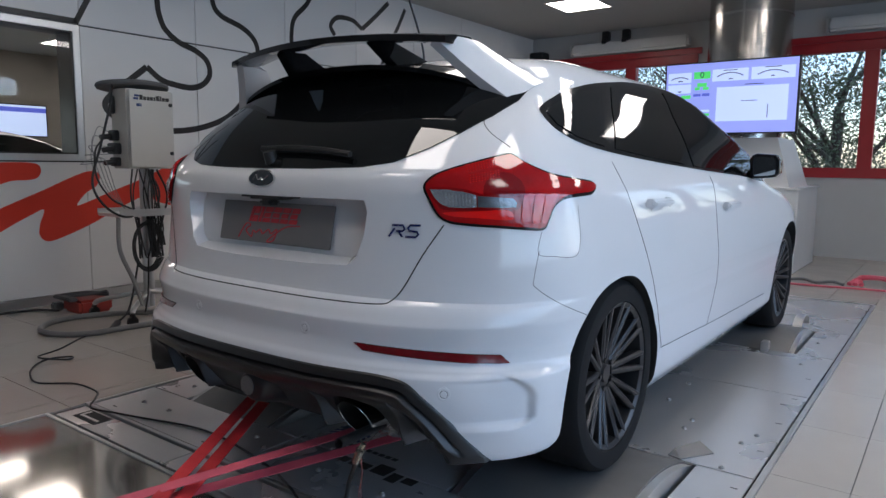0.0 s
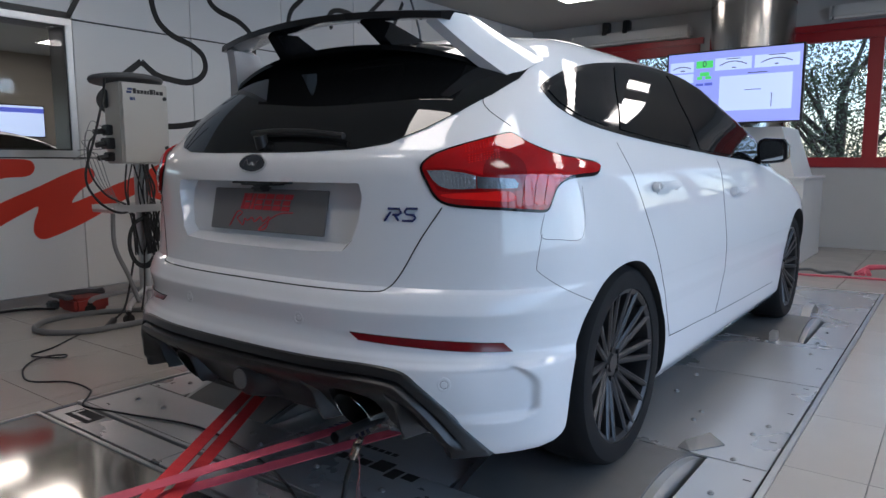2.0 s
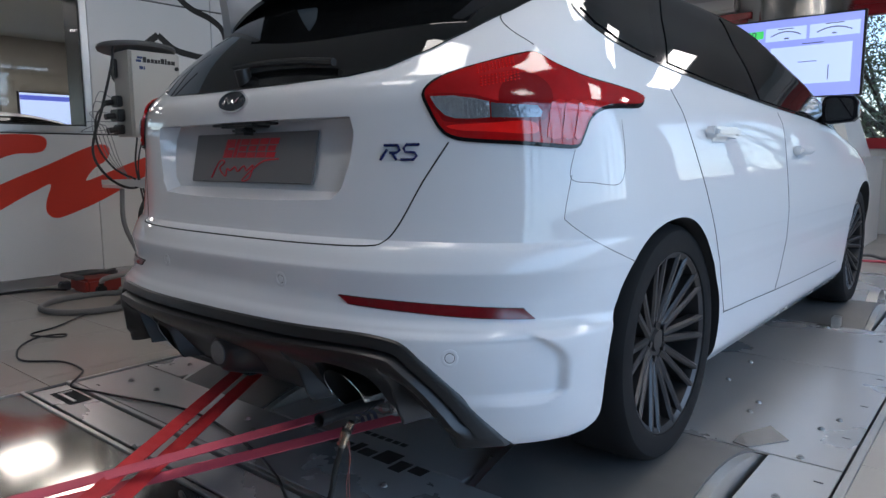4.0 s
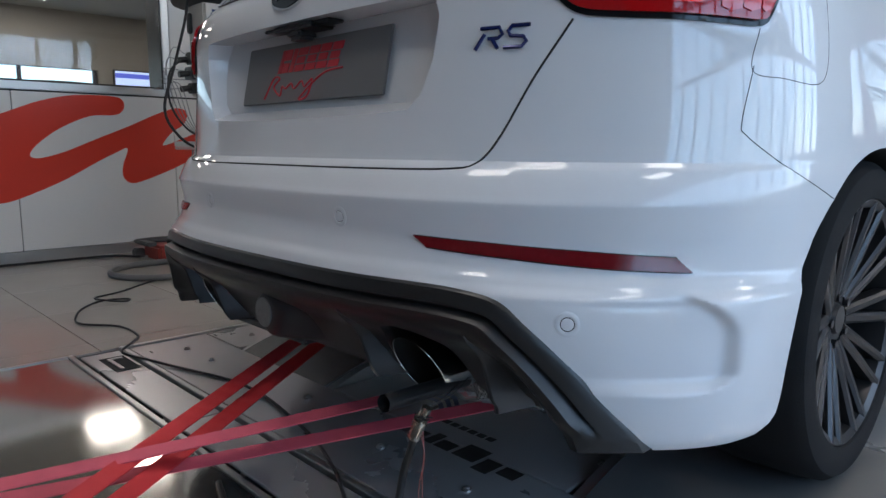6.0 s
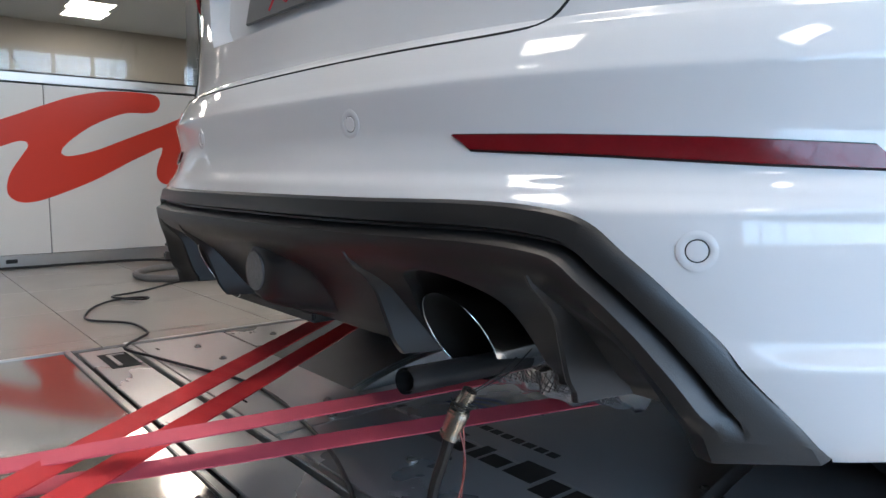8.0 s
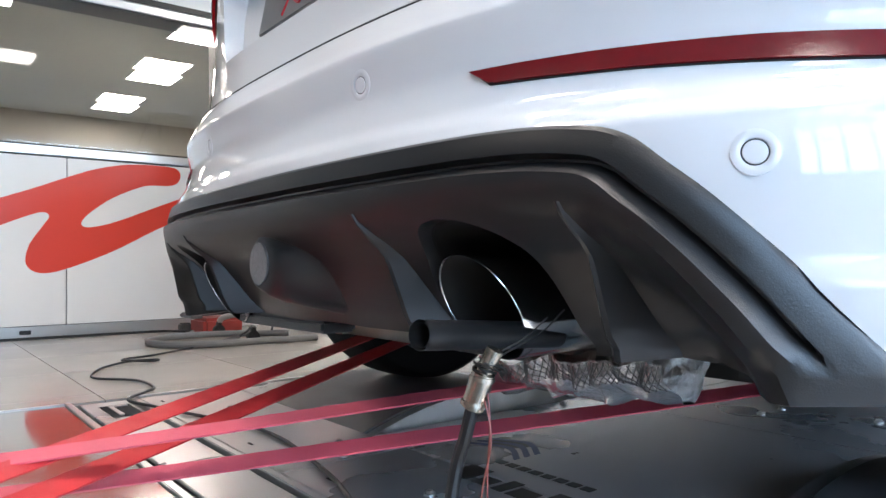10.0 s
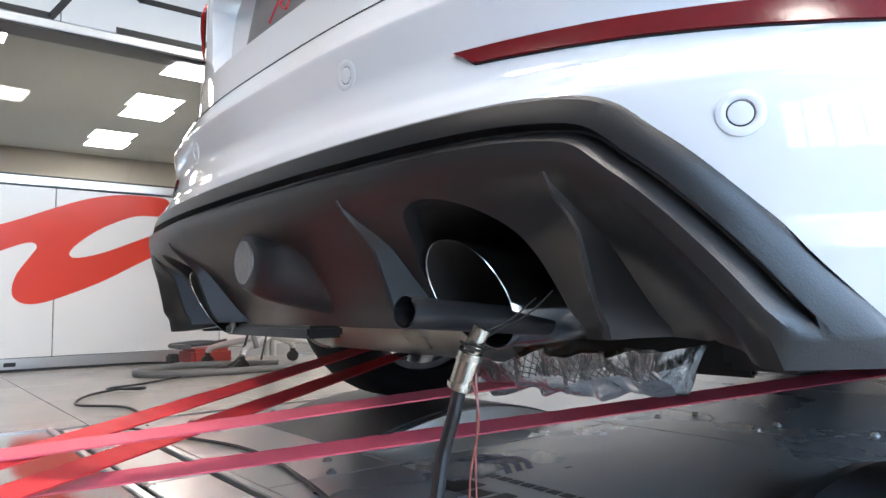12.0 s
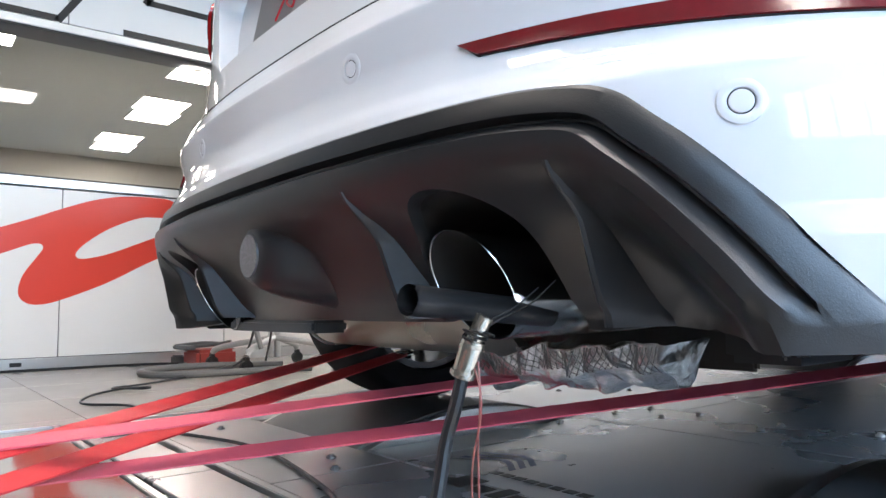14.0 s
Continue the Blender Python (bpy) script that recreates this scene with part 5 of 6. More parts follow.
def flap(x, y, s=1):
    """A bent-up triangular guard at a roller opening."""
    bm = bmesh.new()
    a = [(x - 0.05, y + 0.012, 0.0), (x, y, 0.0), (x + 0.085, y + 0.13, 0.001), (x + 0.02, y + 0.17, 0.02), (x - 0.04, y + 0.06, 0.012)]
    lo = [bm.verts.new(p) for p in a]
    hi = [bm.verts.new((p[0], p[1], p[2] + 0.004)) for p in a]
    bm.faces.new(lo)
    bm.faces.new(hi)
    for i in range(5):
        bm.faces.new((lo[i], lo[(i + 1) % 5], hi[(i + 1) % 5], hi[i]))
    part("guard_flap", bm, DRUM, dyno, smooth=0)


flap(0.985, 1.17)
bm = bmesh.new()
for i in range(10):
    a, b = math.radians(20 + 14 * i), math.radians(20 + 14 * (i + 1))
    q = [(3.75 + 0.18 * math.cos(t), -0.02 + 0.13 * math.sin(t)) for t in (a, b)]
    v = [bm.verts.new((x, y, max(z, -0.01) + dz)) for x in (0.93, 0.985) for (y, z) in q for dz in (0, -0.004)]
    for f in ((0, 2, 6, 4), (1, 3, 7, 5), (0, 1, 3, 2), (4, 5, 7, 6)):
        bm.faces.new([v[k] for k in f])
part("roller_guard", bm, ALU, dyno, "curved bright roller guard", 60)
part("guard_post", new_box((0.86, 3.03, 0.0), (0.90, 3.10, 0.055), 0.004), ALU, dyno, smooth=0)
# dark lettering blocks on the deck
for k, (w, h0, h1) in enumerate(((0.048, 0, 1), (0.03, 0, 0.6), (0.022, 0, 0.85), (0.04, 0, 0.6), (0.055, 0, 1), (0.036, -0.3, 0.6), (0.04, 0, 0.6))):
    x = -0.10 + 1.37 * (0, 0.056, 0.094, 0.122, 0.170, 0.232, 0.275)[k]
    part("deck_mark", new_box((x, 0.385 + 0.072 * h0, 0.0003), (x + 1.3 * w, 0.385 + 0.072 * h1, 0.0012)), BLACK_FILM, dyno, smooth=0)
for k in range(8):
    part("deck_mark", new_box((-0.09 + 0.032 * k, 0.503, 0.0003), (-0.066 + 0.032 * k, 0.524, 0.0012)), BLACK_FILM, dyno, smooth=0)
BLUE_FILM = mat("blue_film", (0.02, 0.04, 0.14), 0.35, vary=0.1)
for k in range(3):
    bm = bmesh.new()
    pts = curve_points([(-0.24, 0.56 + 0.03 * k, 0), (-0.15, 0.60 + 0.03 * k, 0), (-0.07, 0.55 + 0.03 * k, 0)], 6)
    for a, b in zip(pts, pts[1:]):
        v = [bm.verts.new((p.x, p.y + w, 0.001)) for p, w in ((a, -0.009), (b, -0.009), (b, 0.009), (a, 0.009))]
        bm.faces.new(v)
    part("deck_mark", bm, BLUE_FILM, dyno, "dark blue wave mark", 0)

# ---- tie-down straps ----
STRAP = mat("red_webbing", (0.55, 0.03, 0.035), 0.55, vary=0.12, scale=30, bump=0.35, bump_scale=500)
PINK = mat("faded_red_webbing", (0.62, 0.10, 0.14), 0.55, vary=0.12, scale=30, bump=0.35, bump_scale=500)


def strap(a, b, width, material, twist=0.0, label="taut red webbing strap tying the car down"):
    """A flat band with ribs across it."""
    t = thing("tie_down_strap", label, "strap", "tie-down straps")
    a, b = Vector(a), Vector(b)
    d = (b - a).normalized()
    side0 = d.cross(Vector((0, 0, 1))).normalized()
    up0 = side0.cross(d)
    bm = bmesh.new()
    n, prev = 160, None
    for i in range(n + 1):
        k = i / n
        ang = -0.22 + twist * (k - 0.35)
        side = side0 * math.cos(ang) + up0 * math.sin(ang)
        up = side.cross(d)
        p = a.lerp(b, k) - Vector((0, 0, 0.012 * math.sin(math.pi * k)))
        rib = 0.0006 * (i % 2)
        cur = [bm.verts.new(p + side * width * s + up * h) for s, h in ((-0.5, -0.001), (0.5, -0.001), (0.5, 0.001 + rib), (-0.5, 0.001 + rib))]
        if prev:
            for j in range(4):
                bm.faces.new((prev[j], prev[(j + 1) % 4], cur[(j + 1) % 4], cur[j]))
        else:
            bm.faces.new(cur)
        prev = cur
    bm.faces.new(prev)
    part("webbing", bm, material, t, smooth=0)
    bm = bmesh.new()
    tube(bm, [b - d * 0.01 + side0 * 0.02, b + d * 0.03 + side0 * 0.02, b + d * 0.05, b + d * 0.03 - side0 * 0.02, b - d * 0.01 - side0 * 0.02], 0.004, 6, 4)
    part("hook", bm, STEEL, t, "steel hook")
    return t


def on_line(p, q, y):
    k = (y - p[1]) / (q[1] - p[1])
    return tuple(a + (b - a) * k for a, b in zip(p, q))


A1 = ((0.724, -1.5, 0.095), (-0.518, 0.6, 0.256))
A2 = ((0.811, -1.5, 0.087), (-0.497, 0.6, 0.216))
B1 = ((-0.414, -1.5, 0.106), (0.366, 0.6, 0.256))
B2 = ((-0.572, -1.5, 0.054), (0.432, 0.6, 0.211))
strap(on_line(*A1, -2.3), on_line(*A1, 0.56), 0.04, STRAP, 0.15)
strap(on_line(*A2, -2.3), on_line(*A2, 0.56), 0.04, STRAP, 0.1)
strap(on_line(*B1, -2.3), on_line(*B1, 0.60), 0.036, PINK, 0.1, "taut faded red webbing strap tying the car down")
strap(on_line(*B2, -2.05), on_line(*B2, 0.95), 0.036, PINK, -0.1, "taut faded red webbing strap tying the car down")
for ends, name in (((A1, A2), 1), ((B1, B2), 2)):
    for e in ends:
        y = -2.05 if e is B2 else -2.3
        x, yy, z = on_line(*e, y)
        t = thing("floor_anchor", "steel anchor ring bolted to the workshop floor", "anchor", "floor anchors")
        part("base", new_box((x - 0.05, yy - 0.06, -0.004), (x + 0.05, yy + 0.06, 0.006), 0.002), STEEL, t)
        bm = bmesh.new()
        tube(bm, [(x - 0.03, yy, 0.0), (x - 0.03, yy, max(z, 0.03)), (x + 0.03, yy, max(z, 0.03)), (x + 0.03, yy, 0.0)], 0.006, 8, 4)
        part("ring", bm, STEEL, t)

# ---- probe, heat wrap ----
probe = thing("exhaust_probe", "steel gas probe clamped in the tail pipe with black hose", "probe")
bm = bmesh.new()
rod(bm, (0.42, 0.14, 0.318), (0.449, -0.073, 0.334), 0.0145, 20, caps=False)
rod(bm, (0.42, 0.14, 0.318), (0.449, -0.072, 0.334), 0.0115, 20, caps=False)
part("tube", bm, BLACK_PLASTIC, probe, "black probe tube")
bm = bmesh.new()
rod(bm, (0.478, -0.006, 0.318), (0.468, -0.012, 0.296), 0.0085, 14)
rod(bm, (0.468, -0.012, 0.296), (0.456, -0.016, 0.262), 0.0115, 18)
rod(bm, (0.4665, -0.0125, 0.292), (0.466, -0.013, 0.288), 0.0125, 18)
rod(bm, (0.4572, -0.0155, 0.268), (0.4566, -0.016, 0.264), 0.0128, 18)
part("sensor_body", bm, MUFF, probe, "brushed steel sensor body")
bm = bmesh.new()
tube(bm, [(0.456, -0.016, 0.263), (0.448, -0.018, 0.235), (0.435, -0.02, 0.20), (0.425, -0.03, 0.13), (0.41, -0.06, 0.05), (0.36, -0.12, 0.008), (0.20, -0.2, 0.006), (0.02, -0.14, 0.006), (-0.1, -0.1, 0.006)], 0.0068, 10, 8)
part("hose", bm, BLACK_PLASTIC, probe, "black sensor hose")
bm = bmesh.new()
tube(bm, [(0.455, -0.006, 0.302), (0.47, 0.0, 0.312), (0.478, 0.03, 0.325), (0.483, 0.06, 0.345)], 0.0009, 5, 6)
tube(bm, [(0.462, -0.01, 0.30), (0.472, 0.02, 0.315), (0.483, 0.05, 0.33), (0.487, 0.08, 0.352)], 0.0009, 5, 6)
for k in range(7):
    a = 0.9 * k
    tube(bm, [(0.468 + 0.012 * math.cos(a), -0.010 + 0.012 * math.sin(a), 0.306), (0.470 + 0.016 * math.cos(a + 1.5), -0.008 + 0.014 * math.sin(a + 1.5), 0.300), (0.468 + 0.012 * math.cos(a + 3), -0.010 + 0.012 * math.sin(a + 3), 0.296)], 0.0011, 4, 4)
part("wire", bm, DARK_SOOT_SHADE, probe, "twisted steel wire")
RED_WIRE = mat("copper_wire", (0.25, 0.06, 0.045), 0.4, vary=0.1)
bm = bmesh.new()
tube(bm, [(0.468, -0.01, 0.30), (0.476, -0.012, 0.25), (0.474, -0.014, 0.2), (0.478, -0.02, 0.12), (0.46, -0.03, 0.03), (0.45, -0.04, 0.004)], 0.0010, 5, 6)
tube(bm, [(0.46, -0.012, 0.29), (0.482, -0.016, 0.24), (0.47, -0.018, 0.18), (0.472, -0.022, 0.10), (0.45, -0.03, 0.004)], 0.0010, 5, 6)
part("thin_wire", bm, RED_WIRE, probe, "thin copper-red wires")
FOIL = mat("heat_foil", (0.66, 0.65, 0.64), 0.26, metal=0.92, vary=0.2, scale=40, bump=0.9, bump_scale=110)
SLEEVE = mat("woven_steel_sleeve", (0.16, 0.155, 0.15), 0.4, metal=0.7, vary=0.3, scale=80)
wrap = thing("heat_wrap", "crumpled silver heat foil wrapped round the exhaust pipe", "heat shield")


def foil_at(s, k, out=0.0):
    """A place on the foil: s along it, k round its lower side."""
    x = 0.20 + 0.285 * s
    n1, n2 = noise.noise(Vector((x * 17, k * 2.2, 3.0))), noise.noise(Vector((x * 45, k * 5.0, 8.0)))
    y = 0.215 + 0.11 * k + 0.03 * s + 0.012 * n2 - out
    z = 0.263 - 0.052 * math.sin(math.pi * min(1, k * 1.05)) ** 0.7 + 0.018 * s + 0.014 * n1 + 0.008 * n2 - out * 0.5
    return Vector((x + 0.008 * n2, y, z))


bm = bmesh.new()
rows = [[bm.verts.new(foil_at(i / 39, j / 14)) for j in range(15)] for i in range(40)]
for a, b in zip(rows, rows[1:]):
    for j in range(14):
        bm.faces.new((a[j], a[j + 1], b[j + 1], b[j]))
part("foil", bm, FOIL, wrap, "crumpled silver foil", 0)
bm = bmesh.new()
for i in range(46):
    for lean in (-0.05, 0.05):
        pts = [foil_at(0.01 + 0.98 * i / 45 + lean * (j / 6 - 0.5), 0.0 + 0.13 * j / 6, 0.004) for j in range(7)]
        tube(bm, pts, 0.0007, 4, 1)
tagged(part("mesh_sleeve", bm, SLEEVE, wrap, "grey woven wire sleeve"), kind="stuff")
bm = bmesh.new()
for k in range(40):
    x = -0.44 + 0.26 * random.random()
    pts = [(x + 0.03 * random.uniform(-1, 1), 0.50 + 0.05 * random.uniform(-1, 1), 0.235 + 0.05 * random.random()) for i in range(4)]
    tube(bm, pts, 0.0016, 4, 4)
DARKMESH = mat("dark_wire", (0.12, 0.12, 0.12), 0.45, metal=0.6, vary=0.3, scale=60)
t = thing("wire_wool", "tangled grey wire mesh where the straps hook on", "wire mesh")
tagged(part("strands", bm, DARKMESH, t), kind="stuff")

# ---- control box on its stand ----
BOXGREY = mat("light_grey_enamel", (0.52, 0.50, 0.46), 0.4, vary=0.05, scale=4)
stand = thing("control_box_stand", "light grey dynamometer control box on a wheeled stand with cables", "control box")
cab = part("cabinet", new_box((-2.92, 1.14, 1.035), (-2.72, 1.475, 1.565), 0.006), BOXGREY, stand, "light grey steel cabinet")
part("cabinet_door", new_box((-2.718, 1.148, 1.043), (-2.70, 1.467, 1.557), 0.004), BOXGREY, cab)
for z in (1.14, 1.47):
    bm = bmesh.new()
    rod(bm, (-2.70, 1.445, z), (-2.692, 1.445, z), 0.013, 16)
    part("lock", bm, BLACK_PLASTIC, cab, "black lock")
bm = bmesh.new()
for k, w in enumerate((0.022, 0.022, 0.02, 0.02, 0.014, 0.024, 0.012, 0.022, 0.026)):
    y = 1.222 + sum((0.022, 0.022, 0.02, 0.02, 0.014, 0.024, 0.012, 0.022, 0.026)[:k]) + 0.004 * k
    box(bm, (-2.7, y, 1.492), (-2.6985, y + w, 1.492 + (0.034 if k in (0, 5, 6) else 0.024)))
part("name_mark", bm, BLACK_FILM, cab, "dark maker's lettering", 0)
bm = bmesh.new()
box(bm, (-2.7, 1.178, 1.492), (-2.6985, 1.212, 1.507))
box(bm, (-2.7, 1.185, 1.512), (-2.6985, 1.219, 1.526))
part("name_mark", bm, BLUE_FILM, cab, "blue maker's emblem", 0)
bm = bmesh.new()
for a, b in ((1.198, 1.222), (1.226, 1.234)):
    box(bm, (-2.7, a, 1.448), (-2.6988, b, 1.468))
part("name_mark", bm, BLUE_FILM, cab, "", 0)
for lo, hi in (((-2.90, 1.118, 1.40), (-2.86, 1.14, 1.52)), ((-2.90, 1.10, 1.22), (-2.82, 1.14, 1.29)), ((-2.91, 1.095, 1.13), (-2.80, 1.14, 1.205)), ((-2.89, 1.10, 1.05), (-2.81, 1.14, 1.11))):
    part("connector", new_box(lo, hi, 0.006), BLACK_PLASTIC, cab, "black cable connector")
for p in ((-2.88, 1.10, 1.25), (-2.85, 1.095, 1.165), (-2.84, 1.1, 1.08)):
    bm = bmesh.new()
    rod(bm, p, (p[0], p[1] - 0.06, p[2] - 0.01), 0.018, 12)
    part("plug", bm, BLACK_PLASTIC, cab)
bm = bmesh.new()
rings = []
for z, k in ((1.566, 0.80), (1.574, 0.97), (1.588, 1.0), (1.602, 0.97), (1.606, 0.88), (1.601, 0.80)):
    rings.append([bm.verts.new((-2.86 + 0.175 * k * math.cos(a), 1.27 + 0.25 * k * math.sin(a), z + 0.02 * math.cos(a))) for a in (2 * math.pi * i / 40 for i in range(40))])
for a, b in zip(rings, rings[1:]):
    for i in range(40):
        bm.faces.new((a[i], a[(i + 1) % 40], b[(i + 1) % 40], b[i]))
bm.faces.new(rings[0])
bm.faces.new(rings[-1])
DARKGREY = mat("dark_grey_plastic", (0.11, 0.11, 0.108), 0.5, vary=0.12, scale=9)
part("top_tray", bm, DARKGREY, stand, "dark grey oval tray on top")
bm = bmesh.new()
for y in (1.285, 1.325):
    rod(bm, (-2.82, y, 0.06), (-2.82, y, 1.04), 0.019, 16)
part("post", bm, ALU, stand, "grey steel post")
bm = bmesh.new()
box(bm, (-2.95, 1.03, 0.715), (-2.66, 1.53, 0.735), 0.004)
for lo, hi in (((-2.665, 1.03, 0.735), (-2.66, 1.53, 0.765)), ((-2.95, 1.03, 0.735), (-2.945, 1.53, 0.765))):
    box(bm, lo, hi)
part("shelf", bm, ALU, stand, "grey metal shelf")
for a, s1, s2 in ((0, 1, 1), (1, 1, -1), (2, -1, 1), (3, -1, -1)):
    bm = bmesh.new()
    tube(bm, [(-2.82, 1.305, 0.17), (-2.82 + 0.1 * s1, 1.305 + 0.11 * s2, 0.15), (-2.82 + 0.22 * s1, 1.305 + 0.24 * s2, 0.115), (-2.82 + 0.25 * s1, 1.305 + 0.27 * s2, 0.085)], 0.017, 10, 6)
    leg = part("leg", bm, ALU, stand)
    bm = bmesh.new()
    cx, cy = -2.82 + 0.25 * s1, 1.305 + 0.27 * s2
    rod(bm, (cx - 0.012, cy, 0.034), (cx + 0.012, cy, 0.034), 0.034, 20)
    box(bm, (cx - 0.018, cy - 0.012, 0.034), (cx + 0.018, cy + 0.012, 0.085), 0.004)
    part("castor", bm, BLACK_PLASTIC, leg, "black castor")
CABLE = mat("black_cable", (0.014, 0.014, 0.015), 0.5, vary=0.15, scale=20)
GREYCABLE = mat("grey_cable", (0.22, 0.22, 0.22), 0.5, vary=0.1)

def cable(material, pts, r, seg, n):
    bm = bmesh.new()
    tube(bm, pts, r, seg, n)
    part("cable", bm, material, stand)


cable(CABLE, [(-2.78, 1.08, 1.58), (-2.74, 1.04, 1.45), (-2.72, 0.96, 1.2), (-2.70, 0.88, 0.95), (-2.66, 0.93, 0.80), (-2.66, 1.06, 0.72), (-2.68, 1.2, 0.74)], 0.008, 8, 8)
cable(CABLE, [(-2.85, 1.05, 1.24), (-2.78, 0.95, 1.15), (-2.74, 0.93, 0.98), (-2.7, 1.0, 0.84), (-2.68, 1.12, 0.77)], 0.006, 8, 8)
for k in range(12):
    y0 = 1.20 + 0.19 * random.random()
    cable(CABLE, [(-2.80 + 0.04 * random.random(), y0, 1.03), (-2.75, y0 + 0.05 * random.uniform(-1, 1), 0.85), (-2.74, y0 + 0.06 * random.uniform(-1, 1), 0.62), (-2.75, y0 + 0.05 * random.uniform(-1, 1), 0.42), (-2.78, y0 + 0.04 * random.uniform(-1, 1), 0.66 + 0.1 * random.random())], 0.0045 + 0.003 * random.random(), 6, 6)
for k in range(5):
    cable(CABLE, [(-2.76 + 0.006 * k, 1.27 + (0.088 + 0.008 * k) * math.cos(a), 0.50 + (0.15 + 0.006 * k) * math.sin(a)) for a in (math.radians(d) for d in range(0, 331, 30))], 0.005, 6, 3)
cable(CABLE, [(-2.75, 1.27, 0.45), (-2.72, 1.24, 0.2), (-2.7, 1.2, 0.05)], 0.006, 6, 6)
for k in range(5):
    cable(GREYCABLE, [(-2.88, 1.09, 1.28 - 0.05 * k), (-2.84, 1.0 - 0.03 * k, 1.30 - 0.06 * k), (-2.8, 0.93 + 0.02 * k, 1.1), (-2.76, 0.98 + 0.02 * k, 0.9), (-2.72, 1.1, 0.77)], 0.0025, 5, 6)
cable(GREYCABLE, [(-2.72, 1.05, 0.73), (-2.70, 1.04, 0.5), (-2.66, 1.10, 0.3), (-2.62, 1.14, 0.12)], 0.014, 8, 6)

# ---- hose, clamps and cables on the floor ----
HOSE = mat("grey_hose", (0.16, 0.16, 0.16), 0.55, vary=0.12, scale=20)
t = thing("floor_hose", "grey hose lying in a loop on the floor", "hose")
bm = bmesh.new()
tube(bm, [(-2.45, 1.35, 0.018), (-2.50, 1.0, 0.018), (-2.53, 0.74, 0.018), (-2.66, 0.60, 0.018), (-2.85, 0.58, 0.018), (-3.02, 0.72, 0.018), (-3.05, 0.95, 0.018), (-2.95, 1.15, 0.018), (-2.8, 1.35, 0.018)], 0.018, 10, 8)
part("hose", bm, HOSE, t)
t = thing("floor_cable", "thin black cable wound across the floor and steel deck", "cable")
bm = bmesh.new()
tube(bm, [(-2.62, 0.95, 0.006), (-2.53, 0.70, 0.006), (-2.35, 0.466, 0.006), (-2.28, 0.32, 0.006), (-2.16, 0.33, 0.012), (-2.06, 0.38, 0.016), (-2.11, 0.42, 0.014), (-2.18, 0.33, 0.008), (-2.10, 0.22, 0.006), (-1.95, 0.14, 0.006), (-1.79, 0.112, 0.006), (-1.64, 0.215, 0.006), (-1.45, 0.22, 0.006),
          (-1.35, 0.165, 0.01), (-1.24, 0.09, 0.01), (-1.10, 0.13, 0.006), (-0.95, 0.17, 0.006), (-0.72, 0.235, 0.006), (-0.54, 0.245, 0.006), (-0.35, 0.22, 0.006), (-0.15, 0.18, 0.006), (0.0, 0.13, 0.006), (0.09, 0.09, 0.006), (0.3, -0.02, 0.006)], 0.0045, 8, 8)
part("cable", bm, CABLE, t)
t = thing("cable_by_wall", "black cable lying along the foot of the wall", "cable")
bm = bmesh.new()
tube(bm, [(-3.62, -2.0, 0.008), (-3.60, -0.5, 0.008), (-3.61, 0.3, 0.008), (-3.58, 0.8, 0.008), (-3.4, 0.95, 0.012)], 0.008, 8, 6)
part("cable", bm, CABLE, t)
RED_PLASTIC = mat("red_plastic", (0.36, 0.05, 0.04), 0.5, vary=0.2, scale=12)
t = thing("red_clamps", "dull red tool case with clamps lying on top by the wall", "tool case")
part("case", new_box((-3.42, 0.98, 0.0), (-3.16, 1.22, 0.10), 0.02), RED_PLASTIC, t)
bm = bmesh.new()
box(bm, (-3.43, 0.92, 0.10), (-3.18, 0.98, 0.125), 0.006)
tube(bm, [(-3.40, 0.93, 0.115), (-3.30, 1.08, 0.13), (-3.22, 1.22, 0.115)], 0.016, 8, 5)
tube(bm, [(-3.36, 0.97, 0.112), (-3.26, 1.12, 0.125), (-3.2, 1.2, 0.14)], 0.012, 8, 5)
box(bm, (-3.50, 0.93, 0.0), (-3.43, 1.0, 0.06), 0.01)
part("clamp", bm, DARKGREY, t, "dark clamps")
t = thing("black_connector", "black cable plug lying on the floor", "plug")
bm = bmesh.new()
rod(bm, (-2.66, 0.98, 0.022), (-2.52, 0.86, 0.022), 0.022, 14, 0.014)
tube(bm, [(-2.66, 0.98, 0.022), (-2.72, 1.1, 0.10), (-2.76, 1.2, 0.4)], 0.007, 8, 6)
part("plug", bm, CABLE, t)
t = thing("strap_heap", "loose red straps and shackles lying on the floor", "straps")
bm = bmesh.new()
for k in range(3):
    tube(bm, [(0.98 + 0.05 * k, 6.05, 0.012), (1.05, 6.2 + 0.06 * k, 0.05), (1.2 + 0.03 * k, 6.18, 0.075), (1.35, 6.3 - 0.05 * k, 0.03), (1.5, 6.25 + 0.1 * k, 0.012)], 0.022, 6, 6)
tube(bm, [(0.3, 5.72, 0.01), (0.65, 5.76, 0.01), (0.9, 5.80, 0.01), (1.2, 5.85, 0.01), (2.0, 5.9, 0.01)], 0.009, 6, 6)
part("webbing", bm, PINK, t)
bm = bmesh.new()
tube(bm, [(0.45, 5.95, 0.015), (0.6, 5.99, 0.03), (0.72, 5.94, 0.015), (0.85, 5.98, 0.03), (0.95, 5.95, 0.015)], 0.014, 8, 5)
part("shackle", bm, DARKGREY, t)

# ---- screen, duct and fan housing ----
def glow(name, colour, power):
    return mat(name, tuple(0.5 * c for c in colour), 0.3, emit=colour, power=power)


